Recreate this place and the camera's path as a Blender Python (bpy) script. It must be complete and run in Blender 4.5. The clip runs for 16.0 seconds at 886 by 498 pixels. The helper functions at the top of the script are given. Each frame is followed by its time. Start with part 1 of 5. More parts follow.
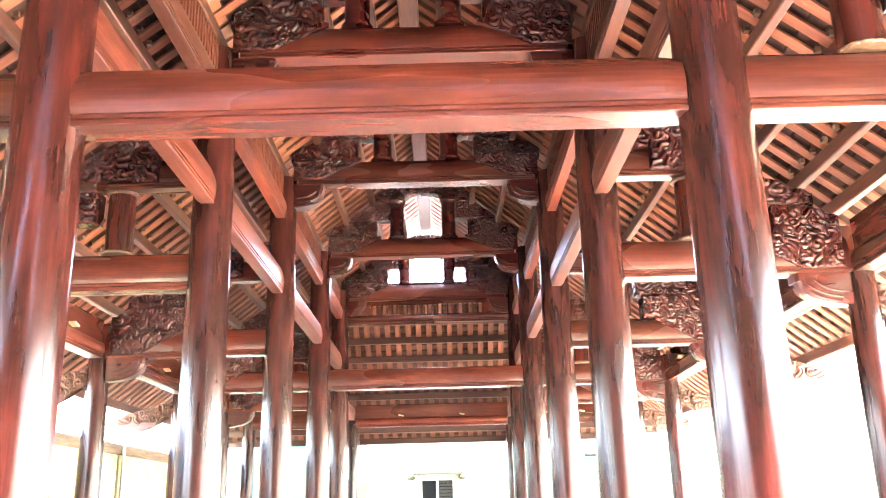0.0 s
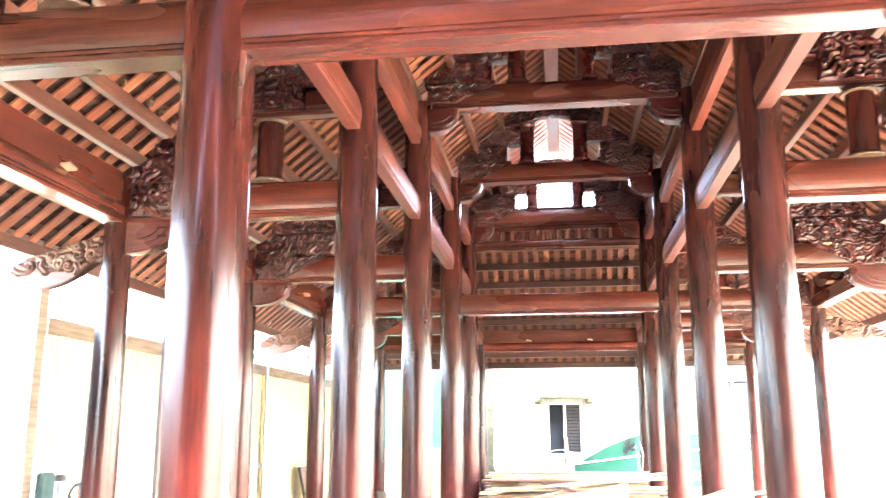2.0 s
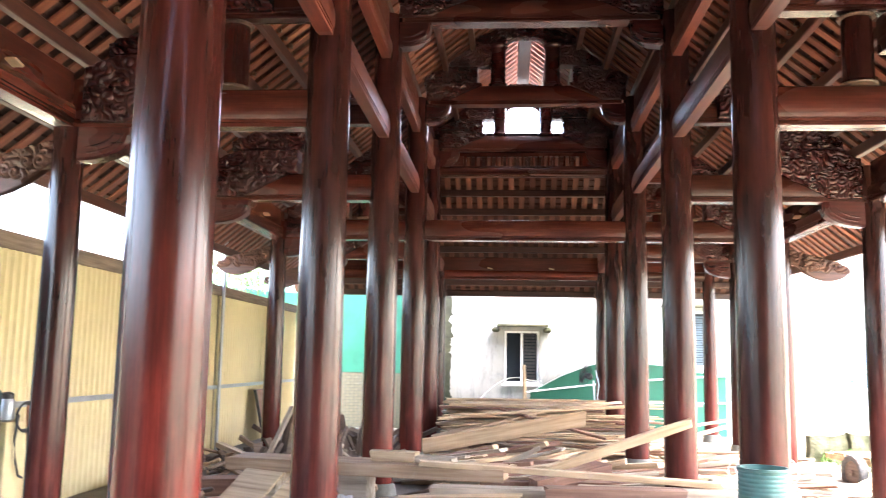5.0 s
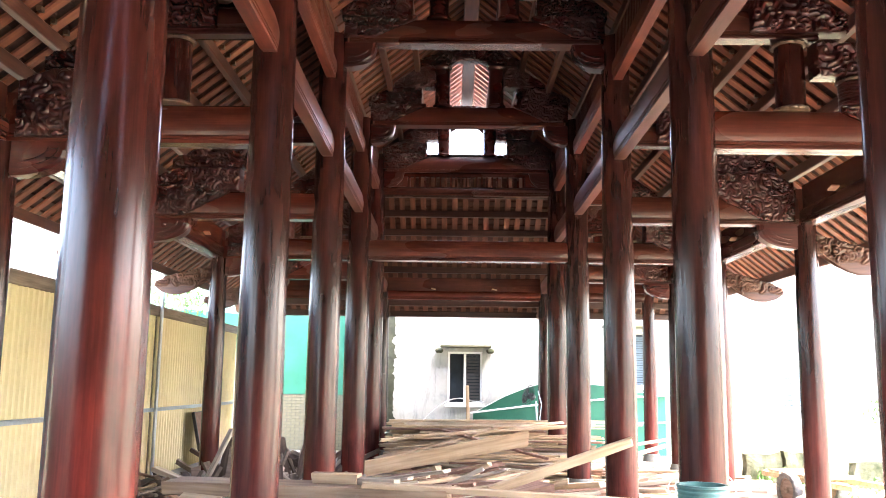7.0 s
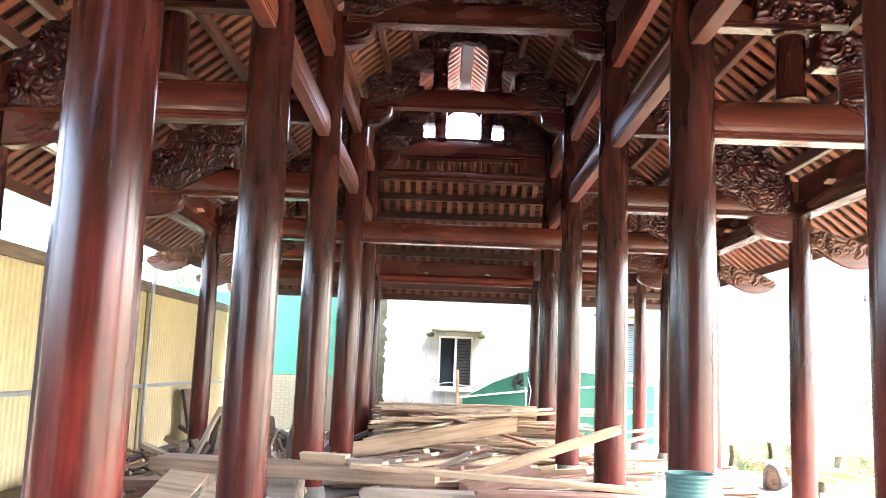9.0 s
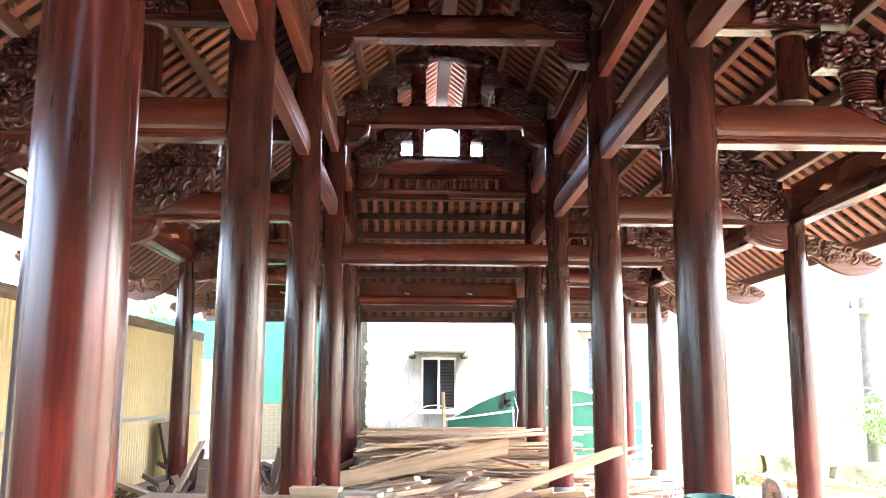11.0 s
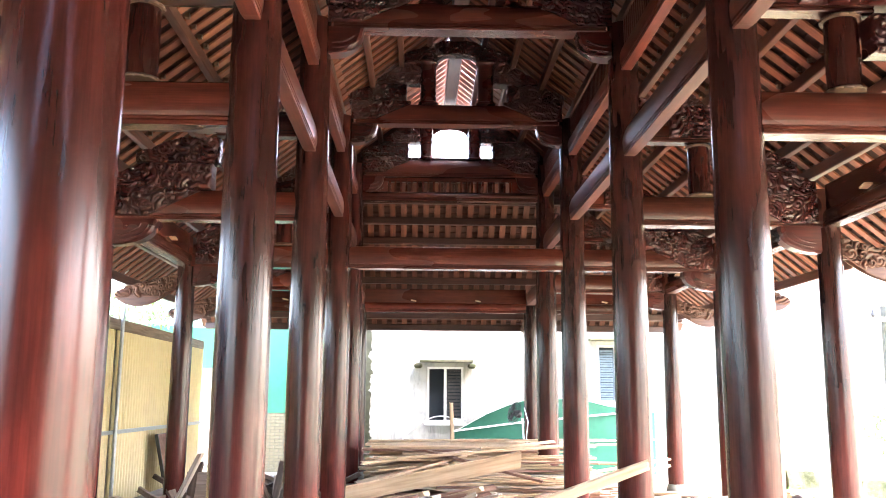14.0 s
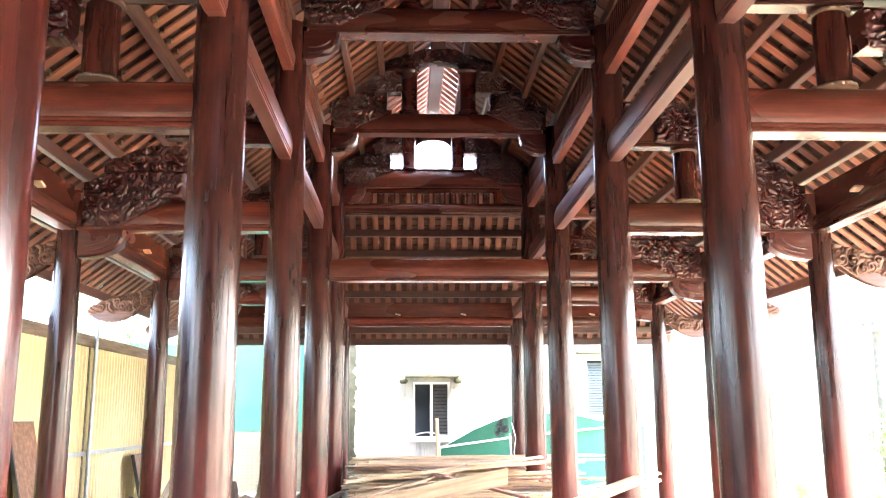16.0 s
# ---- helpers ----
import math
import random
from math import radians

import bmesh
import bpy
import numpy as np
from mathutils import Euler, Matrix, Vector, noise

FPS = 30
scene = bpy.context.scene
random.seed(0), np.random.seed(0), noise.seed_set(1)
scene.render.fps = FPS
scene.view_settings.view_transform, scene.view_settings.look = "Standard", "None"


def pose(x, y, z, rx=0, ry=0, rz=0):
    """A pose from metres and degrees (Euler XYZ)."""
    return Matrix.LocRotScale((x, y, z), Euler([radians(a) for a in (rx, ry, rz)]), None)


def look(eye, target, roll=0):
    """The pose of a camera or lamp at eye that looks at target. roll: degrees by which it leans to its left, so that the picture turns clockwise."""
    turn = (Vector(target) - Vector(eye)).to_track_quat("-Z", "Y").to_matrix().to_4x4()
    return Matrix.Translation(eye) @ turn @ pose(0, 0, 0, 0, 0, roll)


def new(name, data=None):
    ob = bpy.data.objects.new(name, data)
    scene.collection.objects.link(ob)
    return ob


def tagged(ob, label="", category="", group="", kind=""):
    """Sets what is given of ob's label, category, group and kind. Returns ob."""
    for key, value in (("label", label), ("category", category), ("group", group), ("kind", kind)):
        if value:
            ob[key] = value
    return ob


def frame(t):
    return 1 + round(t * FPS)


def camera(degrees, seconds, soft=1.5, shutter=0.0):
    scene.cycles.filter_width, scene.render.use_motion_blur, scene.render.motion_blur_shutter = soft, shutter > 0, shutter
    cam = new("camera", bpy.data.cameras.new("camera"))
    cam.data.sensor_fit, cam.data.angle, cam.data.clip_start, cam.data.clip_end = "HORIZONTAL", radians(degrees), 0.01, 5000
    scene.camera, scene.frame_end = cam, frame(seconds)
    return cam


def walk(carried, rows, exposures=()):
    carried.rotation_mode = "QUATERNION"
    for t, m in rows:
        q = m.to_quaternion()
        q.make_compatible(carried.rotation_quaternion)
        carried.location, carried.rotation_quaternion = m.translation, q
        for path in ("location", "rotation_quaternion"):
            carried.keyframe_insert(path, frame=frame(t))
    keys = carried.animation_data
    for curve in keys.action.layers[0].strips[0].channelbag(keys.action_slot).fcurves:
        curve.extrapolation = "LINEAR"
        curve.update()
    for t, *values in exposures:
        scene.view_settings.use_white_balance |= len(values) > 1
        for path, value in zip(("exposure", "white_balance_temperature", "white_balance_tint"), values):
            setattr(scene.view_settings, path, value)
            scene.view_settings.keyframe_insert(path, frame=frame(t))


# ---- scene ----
cam = camera(55.0, 16.0, soft=0.95, shutter=0.5)
PATH = [
    (0, (0.34, -0.34, 1.675), (0.342, 1.573, 2.26), -1.5),
    (0.5, (0.333, -0.335, 1.665), (0.342, 1.586, 2.222), -1.6),
    (1, (0.284, -0.31, 1.68), (0.257, 1.622, 2.198), -1.7),
    (1.5, (0.157, -0.289, 1.702), (0.016, 1.649, 2.177), -0.6),
    (2, (0.005, -0.227, 1.688), (-0.26, 1.71, 2.11), -0.1),
    (2.5, (-0.081, -0.164, 1.694), (-0.404, 1.775, 2.059), 0.5),
    (3, (-0.132, -0.109, 1.69), (-0.467, 1.835, 2.021), 1.8),
    (3.5, (-0.176, -0.031, 1.69), (-0.509, 1.913, 2.021), 2.2),
    (4, (-0.205, 0.062, 1.681), (-0.517, 2.01, 2.011), 1.5),
    (4.5, (-0.214, 0.107, 1.665), (-0.465, 2.07, 1.957), 1.1),
    (5, (-0.212, 0.099, 1.67), (-0.372, 2.076, 1.928), 1.1),
    (5.2, (-0.204, 0.11, 1.663), (-0.327, 2.09, 1.915), 1.4),
    (7.3, (-0.223, 0.114, 1.649), (-0.25, 2.089, 1.962), 0.8),
    (7.5, (-0.235, 0.11, 1.643), (-0.287, 2.086, 1.948), 0.9),
    (8, (-0.234, 0.121, 1.644), (-0.303, 2.099, 1.933), 1.0),
    (8.5, (-0.222, 0.128, 1.639), (-0.27, 2.108, 1.915), 1.3),
    (9, (-0.23, 0.152, 1.639), (-0.241, 2.133, 1.914), 2.3),
    (11.5, (-0.451, 0.613, 1.68), (-0.382, 2.579, 2.043), -0.3),
    (12, (-0.434, 0.675, 1.672), (-0.366, 2.634, 2.07), -0.7),
    (12.5, (-0.438, 0.738, 1.67), (-0.379, 2.699, 2.059), -0.8),
    (13, (-0.475, 0.879, 1.666), (-0.429, 2.844, 2.036), -0.3),
    (13.5, (-0.538, 1.026, 1.695), (-0.494, 2.993, 2.051), 0.0),
    (14, (-0.569, 1.113, 1.686), (-0.515, 3.082, 2.031), 0.4),
    (14.5, (-0.542, 1.208, 1.692), (-0.489, 3.172, 2.068), -0.2),
    (15, (-0.477, 1.317, 1.689), (-0.419, 3.273, 2.105), -0.5),
    (15.5, (-0.446, 1.372, 1.672), (-0.372, 3.327, 2.088), -0.7),
    (16, (-0.472, 1.424, 1.67), (-0.391, 3.386, 2.052), -0.3),
]
walk(cam, [(t, look(eye, target, roll)) for t, eye, target, roll in PATH],
     [(t, e, 6250, 17) for t, e in ((0, 7.4), (1.5, 7.25), (2.0, 7.1), (2.5, 6.25), (3.0, 5.75), (4.0, 5.8), (4.5, 5.6), (5.0, 5.25), (7.5, 5.3), (8.0, 5.6), (9.0, 5.5), (12.0, 5.55), (12.5, 5.9), (14.0, 5.6), (14.5, 5.5), (15.0, 5.85), (15.5, 6.05), (16, 6.1))])


# ---- world, sun, exposure ----
world = bpy.data.worlds.new("overcast_sky")
scene.world = world
world.use_nodes = True
_nt = world.node_tree
_sky = _nt.nodes.new("ShaderNodeTexSky")
_sky.sky_type, _sky.sun_disc = "NISHITA", False
_sky.sun_elevation, _sky.sun_rotation = radians(58), radians(70)
_sky.air_density, _sky.dust_density, _sky.ozone_density = 1.0, 6.0, 0.6
_nt.links.new(_sky.outputs[0], _nt.nodes["Background"].inputs[0])
_nt.nodes["Background"].inputs[1].default_value = 0.15
sun_data = bpy.data.lights.new("sun", "SUN")
sun_data.energy, sun_data.angle, sun_data.color = 0.9, radians(50), (1.0, 0.96, 0.9)
sun = new("sun", sun_data)
sun.matrix_world = look((12, 4, 20), (0, 10, 0))

# ---- materials ----


def node_mat(name):
    m = bpy.data.materials.new(name)
    m.use_nodes = True
    nt = m.node_tree
    return m, nt, nt.nodes["Principled BSDF"]


def ramp(nt, stops):
    r = nt.nodes.new("ShaderNodeValToRGB")
    el = r.color_ramp.elements
    while len(el) < len(stops):
        el.new(0.5)
    for e, (p, c) in zip(el, stops):
        e.position, e.color = p, (*c, 1)
    return r


def noise_tex(nt, vec, scale, detail=4.0, rough=0.6, distort=0.0):
    n = nt.nodes.new("ShaderNodeTexNoise")
    n.inputs["Scale"].default_value, n.inputs["Detail"].default_value = scale, detail
    n.inputs["Roughness"].default_value, n.inputs["Distortion"].default_value = rough, distort
    nt.links.new(vec, n.inputs["Vector"])
    return n


def mix_rgb(nt, fac, a, b, kind="MIX"):
    x = nt.nodes.new("ShaderNodeMix")
    x.data_type, x.blend_type = "RGBA", kind
    for sock, val in ((x.inputs[0], fac), (x.inputs[6], a), (x.inputs[7], b)):
        if isinstance(val, (int, float)):
            sock.default_value = val
        elif isinstance(val, tuple):
            sock.default_value = (*val, 1)
        else:
            nt.links.new(val, sock)
    return x.outputs[2]


def bump(nt, b, height, strength, distance):
    n = nt.nodes.new("ShaderNodeBump")
    n.inputs["Strength"].default_value, n.inputs["Distance"].default_value = strength, distance
    nt.links.new(height, n.inputs["Height"])
    nt.links.new(n.outputs[0], b.inputs["Normal"])


def grain_coords(nt, axis, stretch=0.08):
    """Object coordinates drawn out along the grain, shifted at random from piece to piece."""
    tc = nt.nodes.new("ShaderNodeTexCoord")
    oi = nt.nodes.new("ShaderNodeObjectInfo")
    mul = nt.nodes.new("ShaderNodeMath")
    mul.operation, mul.inputs[1].default_value = "MULTIPLY", 37.0
    nt.links.new(oi.outputs["Random"], mul.inputs[0])
    add = nt.nodes.new("ShaderNodeVectorMath")
    add.operation = "ADD"
    nt.links.new(tc.outputs["Object"], add.inputs[0])
    nt.links.new(mul.outputs[0], add.inputs[1])
    mp = nt.nodes.new("ShaderNodeMapping")
    sc = [1.0, 1.0, 1.0]
    sc["xyz".index(axis)] = stretch
    mp.inputs["Scale"].default_value = sc
    nt.links.new(add.outputs[0], mp.inputs["Vector"])
    return add.outputs[0], mp.outputs[0], oi.outputs["Random"]


def wood(name, dark, mid, light, axis="z", rough=0.3, coat=0.0, fine=26.0, relief=0.15, worn=0.0, stretch=0.08):
    m, nt, b = node_mat(name)
    flat, along, rnd = grain_coords(nt, axis, stretch)
    g1 = noise_tex(nt, along, fine, 5, 0.55, 0.25)
    g2 = noise_tex(nt, flat, 1.3, 3, 0.6)
    g3 = noise_tex(nt, along, fine * 4, 3, 0.6)
    r1 = ramp(nt, [(0.25, dark), (0.52, mid), (0.8, light)])
    nt.links.new(g1.outputs[0], r1.inputs[0])
    r2 = ramp(nt, [(0.25, (0.72, 0.72, 0.72)), (0.75, (1.12, 1.12, 1.12))])
    nt.links.new(g2.outputs[0], r2.inputs[0])
    col = mix_rgb(nt, 0.8, r1.outputs[0], r2.outputs[0], "MULTIPLY")
    r3 = ramp(nt, [(0.0, (0.82, 0.82, 0.82)), (1.0, (1.12, 1.1, 1.08))])
    nt.links.new(rnd, r3.inputs[0])
    col = mix_rgb(nt, 1.0, col, r3.outputs[0], "MULTIPLY")
    if worn:
        w = noise_tex(nt, flat, 9, 6, 0.7)
        rw = ramp(nt, [(0.58, (0, 0, 0)), (0.75, (worn, worn, worn))])
        nt.links.new(w.outputs[0], rw.inputs[0])
        col = mix_rgb(nt, rw.outputs[0], col, (0.45, 0.36, 0.3))
    nt.links.new(col, b.inputs["Base Color"])
    rr = ramp(nt, [(0.25, (rough * 0.85,) * 3), (0.75, (min(1, rough * 1.2),) * 3)])
    nt.links.new(g2.outputs[0], rr.inputs[0])
    nt.links.new(rr.outputs[0], b.inputs["Roughness"])
    b.inputs["Coat Weight"].default_value = coat
    b.inputs["Coat Roughness"].default_value = 0.1
    bump(nt, b, g3.outputs[0], relief, 0.004)
    return m


def lacquer(name, dark, mid, light, axis="z", rough=0.24, spec=0.5, fade_z=0.0, bare=(1.0, 1.0, 1.0)):
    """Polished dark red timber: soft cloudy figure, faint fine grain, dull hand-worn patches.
    Last two arguments: height below which colour brightens and shine weakens; the colour's factor."""
    m, nt, b = node_mat(name)
    flat, along, rnd = grain_coords(nt, axis, 0.22)
    g1 = noise_tex(nt, along, 6.5, 4, 0.56, 0.1)
    r1 = ramp(nt, [(0.28, dark), (0.52, mid), (0.78, light)])
    nt.links.new(g1.outputs[0], r1.inputs[0])
    flat2, thin, rnd2 = grain_coords(nt, axis, 0.03)
    g2 = noise_tex(nt, thin, 70, 4, 0.6, 0.2)
    r2 = ramp(nt, [(0.3, (0.72, 0.7, 0.7)), (0.7, (1.15, 1.15, 1.15))])
    nt.links.new(g2.outputs[0], r2.inputs[0])
    col = mix_rgb(nt, 0.8, r1.outputs[0], r2.outputs[0], "MULTIPLY")
    g4 = noise_tex(nt, thin, 22, 5, 0.65, 0.3)
    r4 = ramp(nt, [(0.3, (0.74, 0.74, 0.75)), (0.66, (1.12, 1.1, 1.1))])
    nt.links.new(g4.outputs[0], r4.inputs[0])
    col = mix_rgb(nt, 0.75, col, r4.outputs[0], "MULTIPLY")
    r3 = ramp(nt, [(0.0, (0.72, 0.86, 0.84)), (0.5, (1.0, 1.0, 1.0)), (1.0, (1.3, 1.05, 1.0))])
    nt.links.new(rnd, r3.inputs[0])
    col = mix_rgb(nt, 1.0, col, r3.outputs[0], "MULTIPLY")
    dull = noise_tex(nt, along, 2.0, 2, 0.5)
    rr = ramp(nt, [(0.3, (rough * 0.9,) * 3), (0.72, (rough * 1.25,) * 3)])
    nt.links.new(dull.outputs[0], rr.inputs[0])
    gloss = rr.outputs[0]
    if fade_z:
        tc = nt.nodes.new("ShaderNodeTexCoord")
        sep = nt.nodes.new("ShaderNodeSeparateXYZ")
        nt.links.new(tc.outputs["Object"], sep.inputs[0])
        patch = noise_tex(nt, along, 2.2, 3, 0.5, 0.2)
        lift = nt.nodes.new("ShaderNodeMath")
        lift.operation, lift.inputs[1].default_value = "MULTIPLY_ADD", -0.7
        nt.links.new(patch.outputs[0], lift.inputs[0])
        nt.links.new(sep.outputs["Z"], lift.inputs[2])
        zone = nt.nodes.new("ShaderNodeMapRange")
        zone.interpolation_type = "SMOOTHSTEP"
        zone.inputs["From Min"].default_value, zone.inputs["From Max"].default_value = fade_z + 0.1, fade_z - 1.7
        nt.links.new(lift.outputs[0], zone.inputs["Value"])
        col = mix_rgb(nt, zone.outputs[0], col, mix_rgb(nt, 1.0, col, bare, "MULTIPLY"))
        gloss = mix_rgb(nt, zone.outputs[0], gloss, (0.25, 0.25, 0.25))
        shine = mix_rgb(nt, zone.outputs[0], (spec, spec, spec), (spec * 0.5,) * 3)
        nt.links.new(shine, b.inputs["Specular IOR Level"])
    nt.links.new(col, b.inputs["Base Color"])
    nt.links.new(gloss, b.inputs["Roughness"])
    b.inputs["Specular IOR Level"].default_value = spec
    return m


def rough_mat(name, c1, c2, scale=6.0, rough=0.85, fine=60.0, relief=0.3, metal=0.0, stain=None):
    m, nt, b = node_mat(name)
    tc = nt.nodes.new("ShaderNodeTexCoord")
    n1 = noise_tex(nt, tc.outputs["Object"], scale, 6, 0.65)
    n2 = noise_tex(nt, tc.outputs["Object"], fine, 4, 0.6)
    r = ramp(nt, [(0.3, c1), (0.7, c2)])
    nt.links.new(n1.outputs[0], r.inputs[0])
    col = r.outputs[0]
    if stain:
        n3 = noise_tex(nt, tc.outputs["Object"], scale * 0.35, 5, 0.7, 0.5)
        rs = ramp(nt, [(0.5, (0, 0, 0)), (0.68, (0.85, 0.85, 0.85))])
        nt.links.new(n3.outputs[0], rs.inputs[0])
        col = mix_rgb(nt, rs.outputs[0], col, stain)
    nt.links.new(col, b.inputs["Base Color"])
    b.inputs["Roughness"].default_value, b.inputs["Metallic"].default_value = rough, metal
    bump(nt, b, n2.outputs[0], relief, 0.006)
    return m


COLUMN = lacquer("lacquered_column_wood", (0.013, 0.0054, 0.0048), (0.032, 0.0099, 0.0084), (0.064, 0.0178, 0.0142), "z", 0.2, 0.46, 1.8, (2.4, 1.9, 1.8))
POST = lacquer("lacquered_post_wood", (0.018, 0.005, 0.0042), (0.042, 0.0095, 0.0075), (0.08, 0.018, 0.0135), "z", 0.17, 0.5)
COLUMN_RED = lacquer("red_column_wood", (0.013, 0.0048, 0.0042), (0.034, 0.0092, 0.0077), (0.07, 0.017, 0.013), "z", 0.2, 0.45, 2.2, (3.3, 2.05, 1.85))
BEAM_X = lacquer("lacquered_beam_wood_across", (0.042, 0.0115, 0.0082), (0.073, 0.0185, 0.0122), (0.122, 0.0315, 0.0205), "x", 0.25, 0.46)
BEAM_Y = lacquer("lacquered_beam_wood_along", (0.05, 0.013, 0.0085), (0.092, 0.0235, 0.0145), (0.145, 0.041, 0.0245), "y", 0.42, 0.32)
PANEL = wood("infill_panel_wood", (0.07, 0.02, 0.0125), (0.12, 0.033, 0.021), (0.17, 0.052, 0.033), "z", 0.45, 0.0, 40, 0.05)
CARVED = wood("carved_wood", (0.022, 0.004, 0.0034), (0.05, 0.0088, 0.0068), (0.09, 0.017, 0.0125), "x", 0.27, 0.0, 30, 0.06)
CARVED_PALE = wood("carved_unpolished_wood", (0.04, 0.014, 0.009), (0.085, 0.031, 0.019), (0.135, 0.052, 0.032), "x", 0.5, 0.0, 30, 0.3)
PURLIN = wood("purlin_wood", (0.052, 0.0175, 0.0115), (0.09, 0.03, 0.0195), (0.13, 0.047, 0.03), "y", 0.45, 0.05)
# same purlin wood at the hip end, its shade put into a darker colour
PURLIN_X_SHADED = wood("purlin_wood_across_shaded", (0.024, 0.007, 0.005), (0.046, 0.014, 0.0095), (0.072, 0.024, 0.016), "x", 0.45, 0.05)
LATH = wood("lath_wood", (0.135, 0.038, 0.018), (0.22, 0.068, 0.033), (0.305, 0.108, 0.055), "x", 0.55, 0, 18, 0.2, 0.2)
# hip laths: the lath wood again, darkened for the shade there
LATH_Y_SHADED = wood("lath_wood_end_shaded", (0.075, 0.022, 0.012), (0.125, 0.04, 0.021), (0.18, 0.062, 0.033), "y", 0.55, 0, 18, 0.2, 0.12)
CHIP = wood("raw_wood", (0.42, 0.3, 0.18), (0.55, 0.41, 0.26), (0.66, 0.53, 0.36), "x", 0.7)
RING = wood("ring_wood", (0.03, 0.014, 0.009), (0.095, 0.05, 0.028), (0.2, 0.125, 0.075), "x", 0.5, 0, 16, 0.3, 0, 0.6)
PLANK = wood("sawn_plank_wood", (0.29, 0.19, 0.105), (0.55, 0.395, 0.235), (0.68, 0.52, 0.345), "x", 0.75, 0, 14, 0.3, 0.3)
PLANK_GREY = wood("weathered_plank_wood", (0.23, 0.18, 0.13), (0.47, 0.39, 0.29), (0.62, 0.535, 0.425), "x", 0.8, 0, 14, 0.3, 0.35)
PLANK_SLAB = wood("brown_slab_wood", (0.19, 0.12, 0.07), (0.36, 0.24, 0.145), (0.5, 0.36, 0.24), "x", 0.75, 0, 14, 0.3, 0.3)
PLANK_RED = wood("red_plank_wood", (0.14, 0.068, 0.042), (0.26, 0.14, 0.09), (0.4, 0.24, 0.16), "x", 0.7, 0, 14, 0.3, 0.3)
TILE = rough_mat("clay_roof_tile", (0.035, 0.015, 0.011), (0.08, 0.034, 0.022), 9, 0.9)
CONCRETE = rough_mat("dusty_concrete", (0.13, 0.115, 0.096), (0.24, 0.215, 0.185), 1.5, 0.9, 70, 0.3, 0, (0.1, 0.083, 0.066))
GRASS = rough_mat("grass_soil", (0.12, 0.155, 0.055), (0.37, 0.345, 0.255), 1.2, 0.95, 40, 0.6)
def plaster_mat():
    """Whitewashed plaster: cloudy dirt and bluish rain streaks running down."""
    m, nt, b = node_mat("white_plaster")
    tc = nt.nodes.new("ShaderNodeTexCoord")
    mp = nt.nodes.new("ShaderNodeMapping")
    mp.inputs["Scale"].default_value = (1.0, 1.0, 0.16)
    nt.links.new(tc.outputs["Object"], mp.inputs["Vector"])
    n1 = noise_tex(nt, tc.outputs["Object"], 0.8, 6, 0.65)
    r1 = ramp(nt, [(0.3, (0.34, 0.325, 0.265)), (0.65, (0.46, 0.45, 0.41))])
    nt.links.new(n1.outputs[0], r1.inputs[0])
    n2 = noise_tex(nt, mp.outputs[0], 6.0, 6, 0.75, 0.6)
    r2 = ramp(nt, [(0.52, (0, 0, 0)), (0.72, (0.75, 0.75, 0.75))])
    nt.links.new(n2.outputs[0], r2.inputs[0])
    col = mix_rgb(nt, r2.outputs[0], r1.outputs[0], (0.16, 0.175, 0.17))
    n3 = noise_tex(nt, tc.outputs["Object"], 1.7, 5, 0.7, 0.5)
    r3 = ramp(nt, [(0.54, (0, 0, 0)), (0.7, (0.7, 0.7, 0.7))])
    nt.links.new(n3.outputs[0], r3.inputs[0])
    col = mix_rgb(nt, r3.outputs[0], col, (0.2, 0.22, 0.225))
    nt.links.new(col, b.inputs["Base Color"])
    b.inputs["Roughness"].default_value = 0.9
    n4 = noise_tex(nt, tc.outputs["Object"], 40, 4, 0.6)
    bump(nt, b, n4.outputs[0], 0.2, 0.006)
    return m


PLASTER = plaster_mat()
MOSSY = rough_mat("mossy_masonry", (0.035, 0.04, 0.016), (0.14, 0.125, 0.075), 5, 0.95, 30, 0.6, 0, (0.025, 0.035, 0.01))
DARK_MOSS = rough_mat("dark_moss", (0.012, 0.016, 0.007), (0.07, 0.072, 0.04), 4, 0.95, 30, 0.6, 0, (0.015, 0.018, 0.008))
STONE = rough_mat("grey_plinth_stone", (0.08, 0.08, 0.065), (0.16, 0.155, 0.13), 7, 0.95, 40, 0.4)
BLUE_PANE = rough_mat("pale_blue_shutter", (0.16, 0.24, 0.3), (0.22, 0.31, 0.37), 5, 0.5, 30, 0.1)
SHEET = rough_mat("yellow_painted_sheet", (0.66, 0.56, 0.3), (0.74, 0.64, 0.36), 1.2, 0.5, 50, 0.05, 0, (0.6, 0.5, 0.3))
STEEL = rough_mat("galvanised_steel", (0.38, 0.42, 0.45), (0.5, 0.54, 0.57), 12, 0.4, 60, 0.1, 0.7)
SCRAP = wood("dark_scrap_wood", (0.045, 0.03, 0.022), (0.1, 0.068, 0.048), (0.19, 0.14, 0.1), "x", 0.8, 0, 14, 0.3, 0.15)
OLD_WOOD = wood("old_grey_wood", (0.14, 0.1, 0.075), (0.26, 0.19, 0.14), (0.36, 0.28, 0.21), "y", 0.8)
TARP = rough_mat("green_plastic_sheet", (0.011, 0.112, 0.063), (0.022, 0.156, 0.091), 2, 0.55, 20, 0.2)
TEAL = rough_mat("teal_plastic", (0.06, 0.16, 0.135), (0.1, 0.22, 0.19), 14, 0.5, 50, 0.1, 0, (0.13, 0.17, 0.15))
WHITE = rough_mat("white_paint", (0.72, 0.72, 0.7), (0.82, 0.82, 0.8), 8, 0.5, 50, 0.1)
BLACK = rough_mat("black_plastic", (0.015, 0.015, 0.016), (0.035, 0.035, 0.035), 14, 0.45, 60, 0.1)
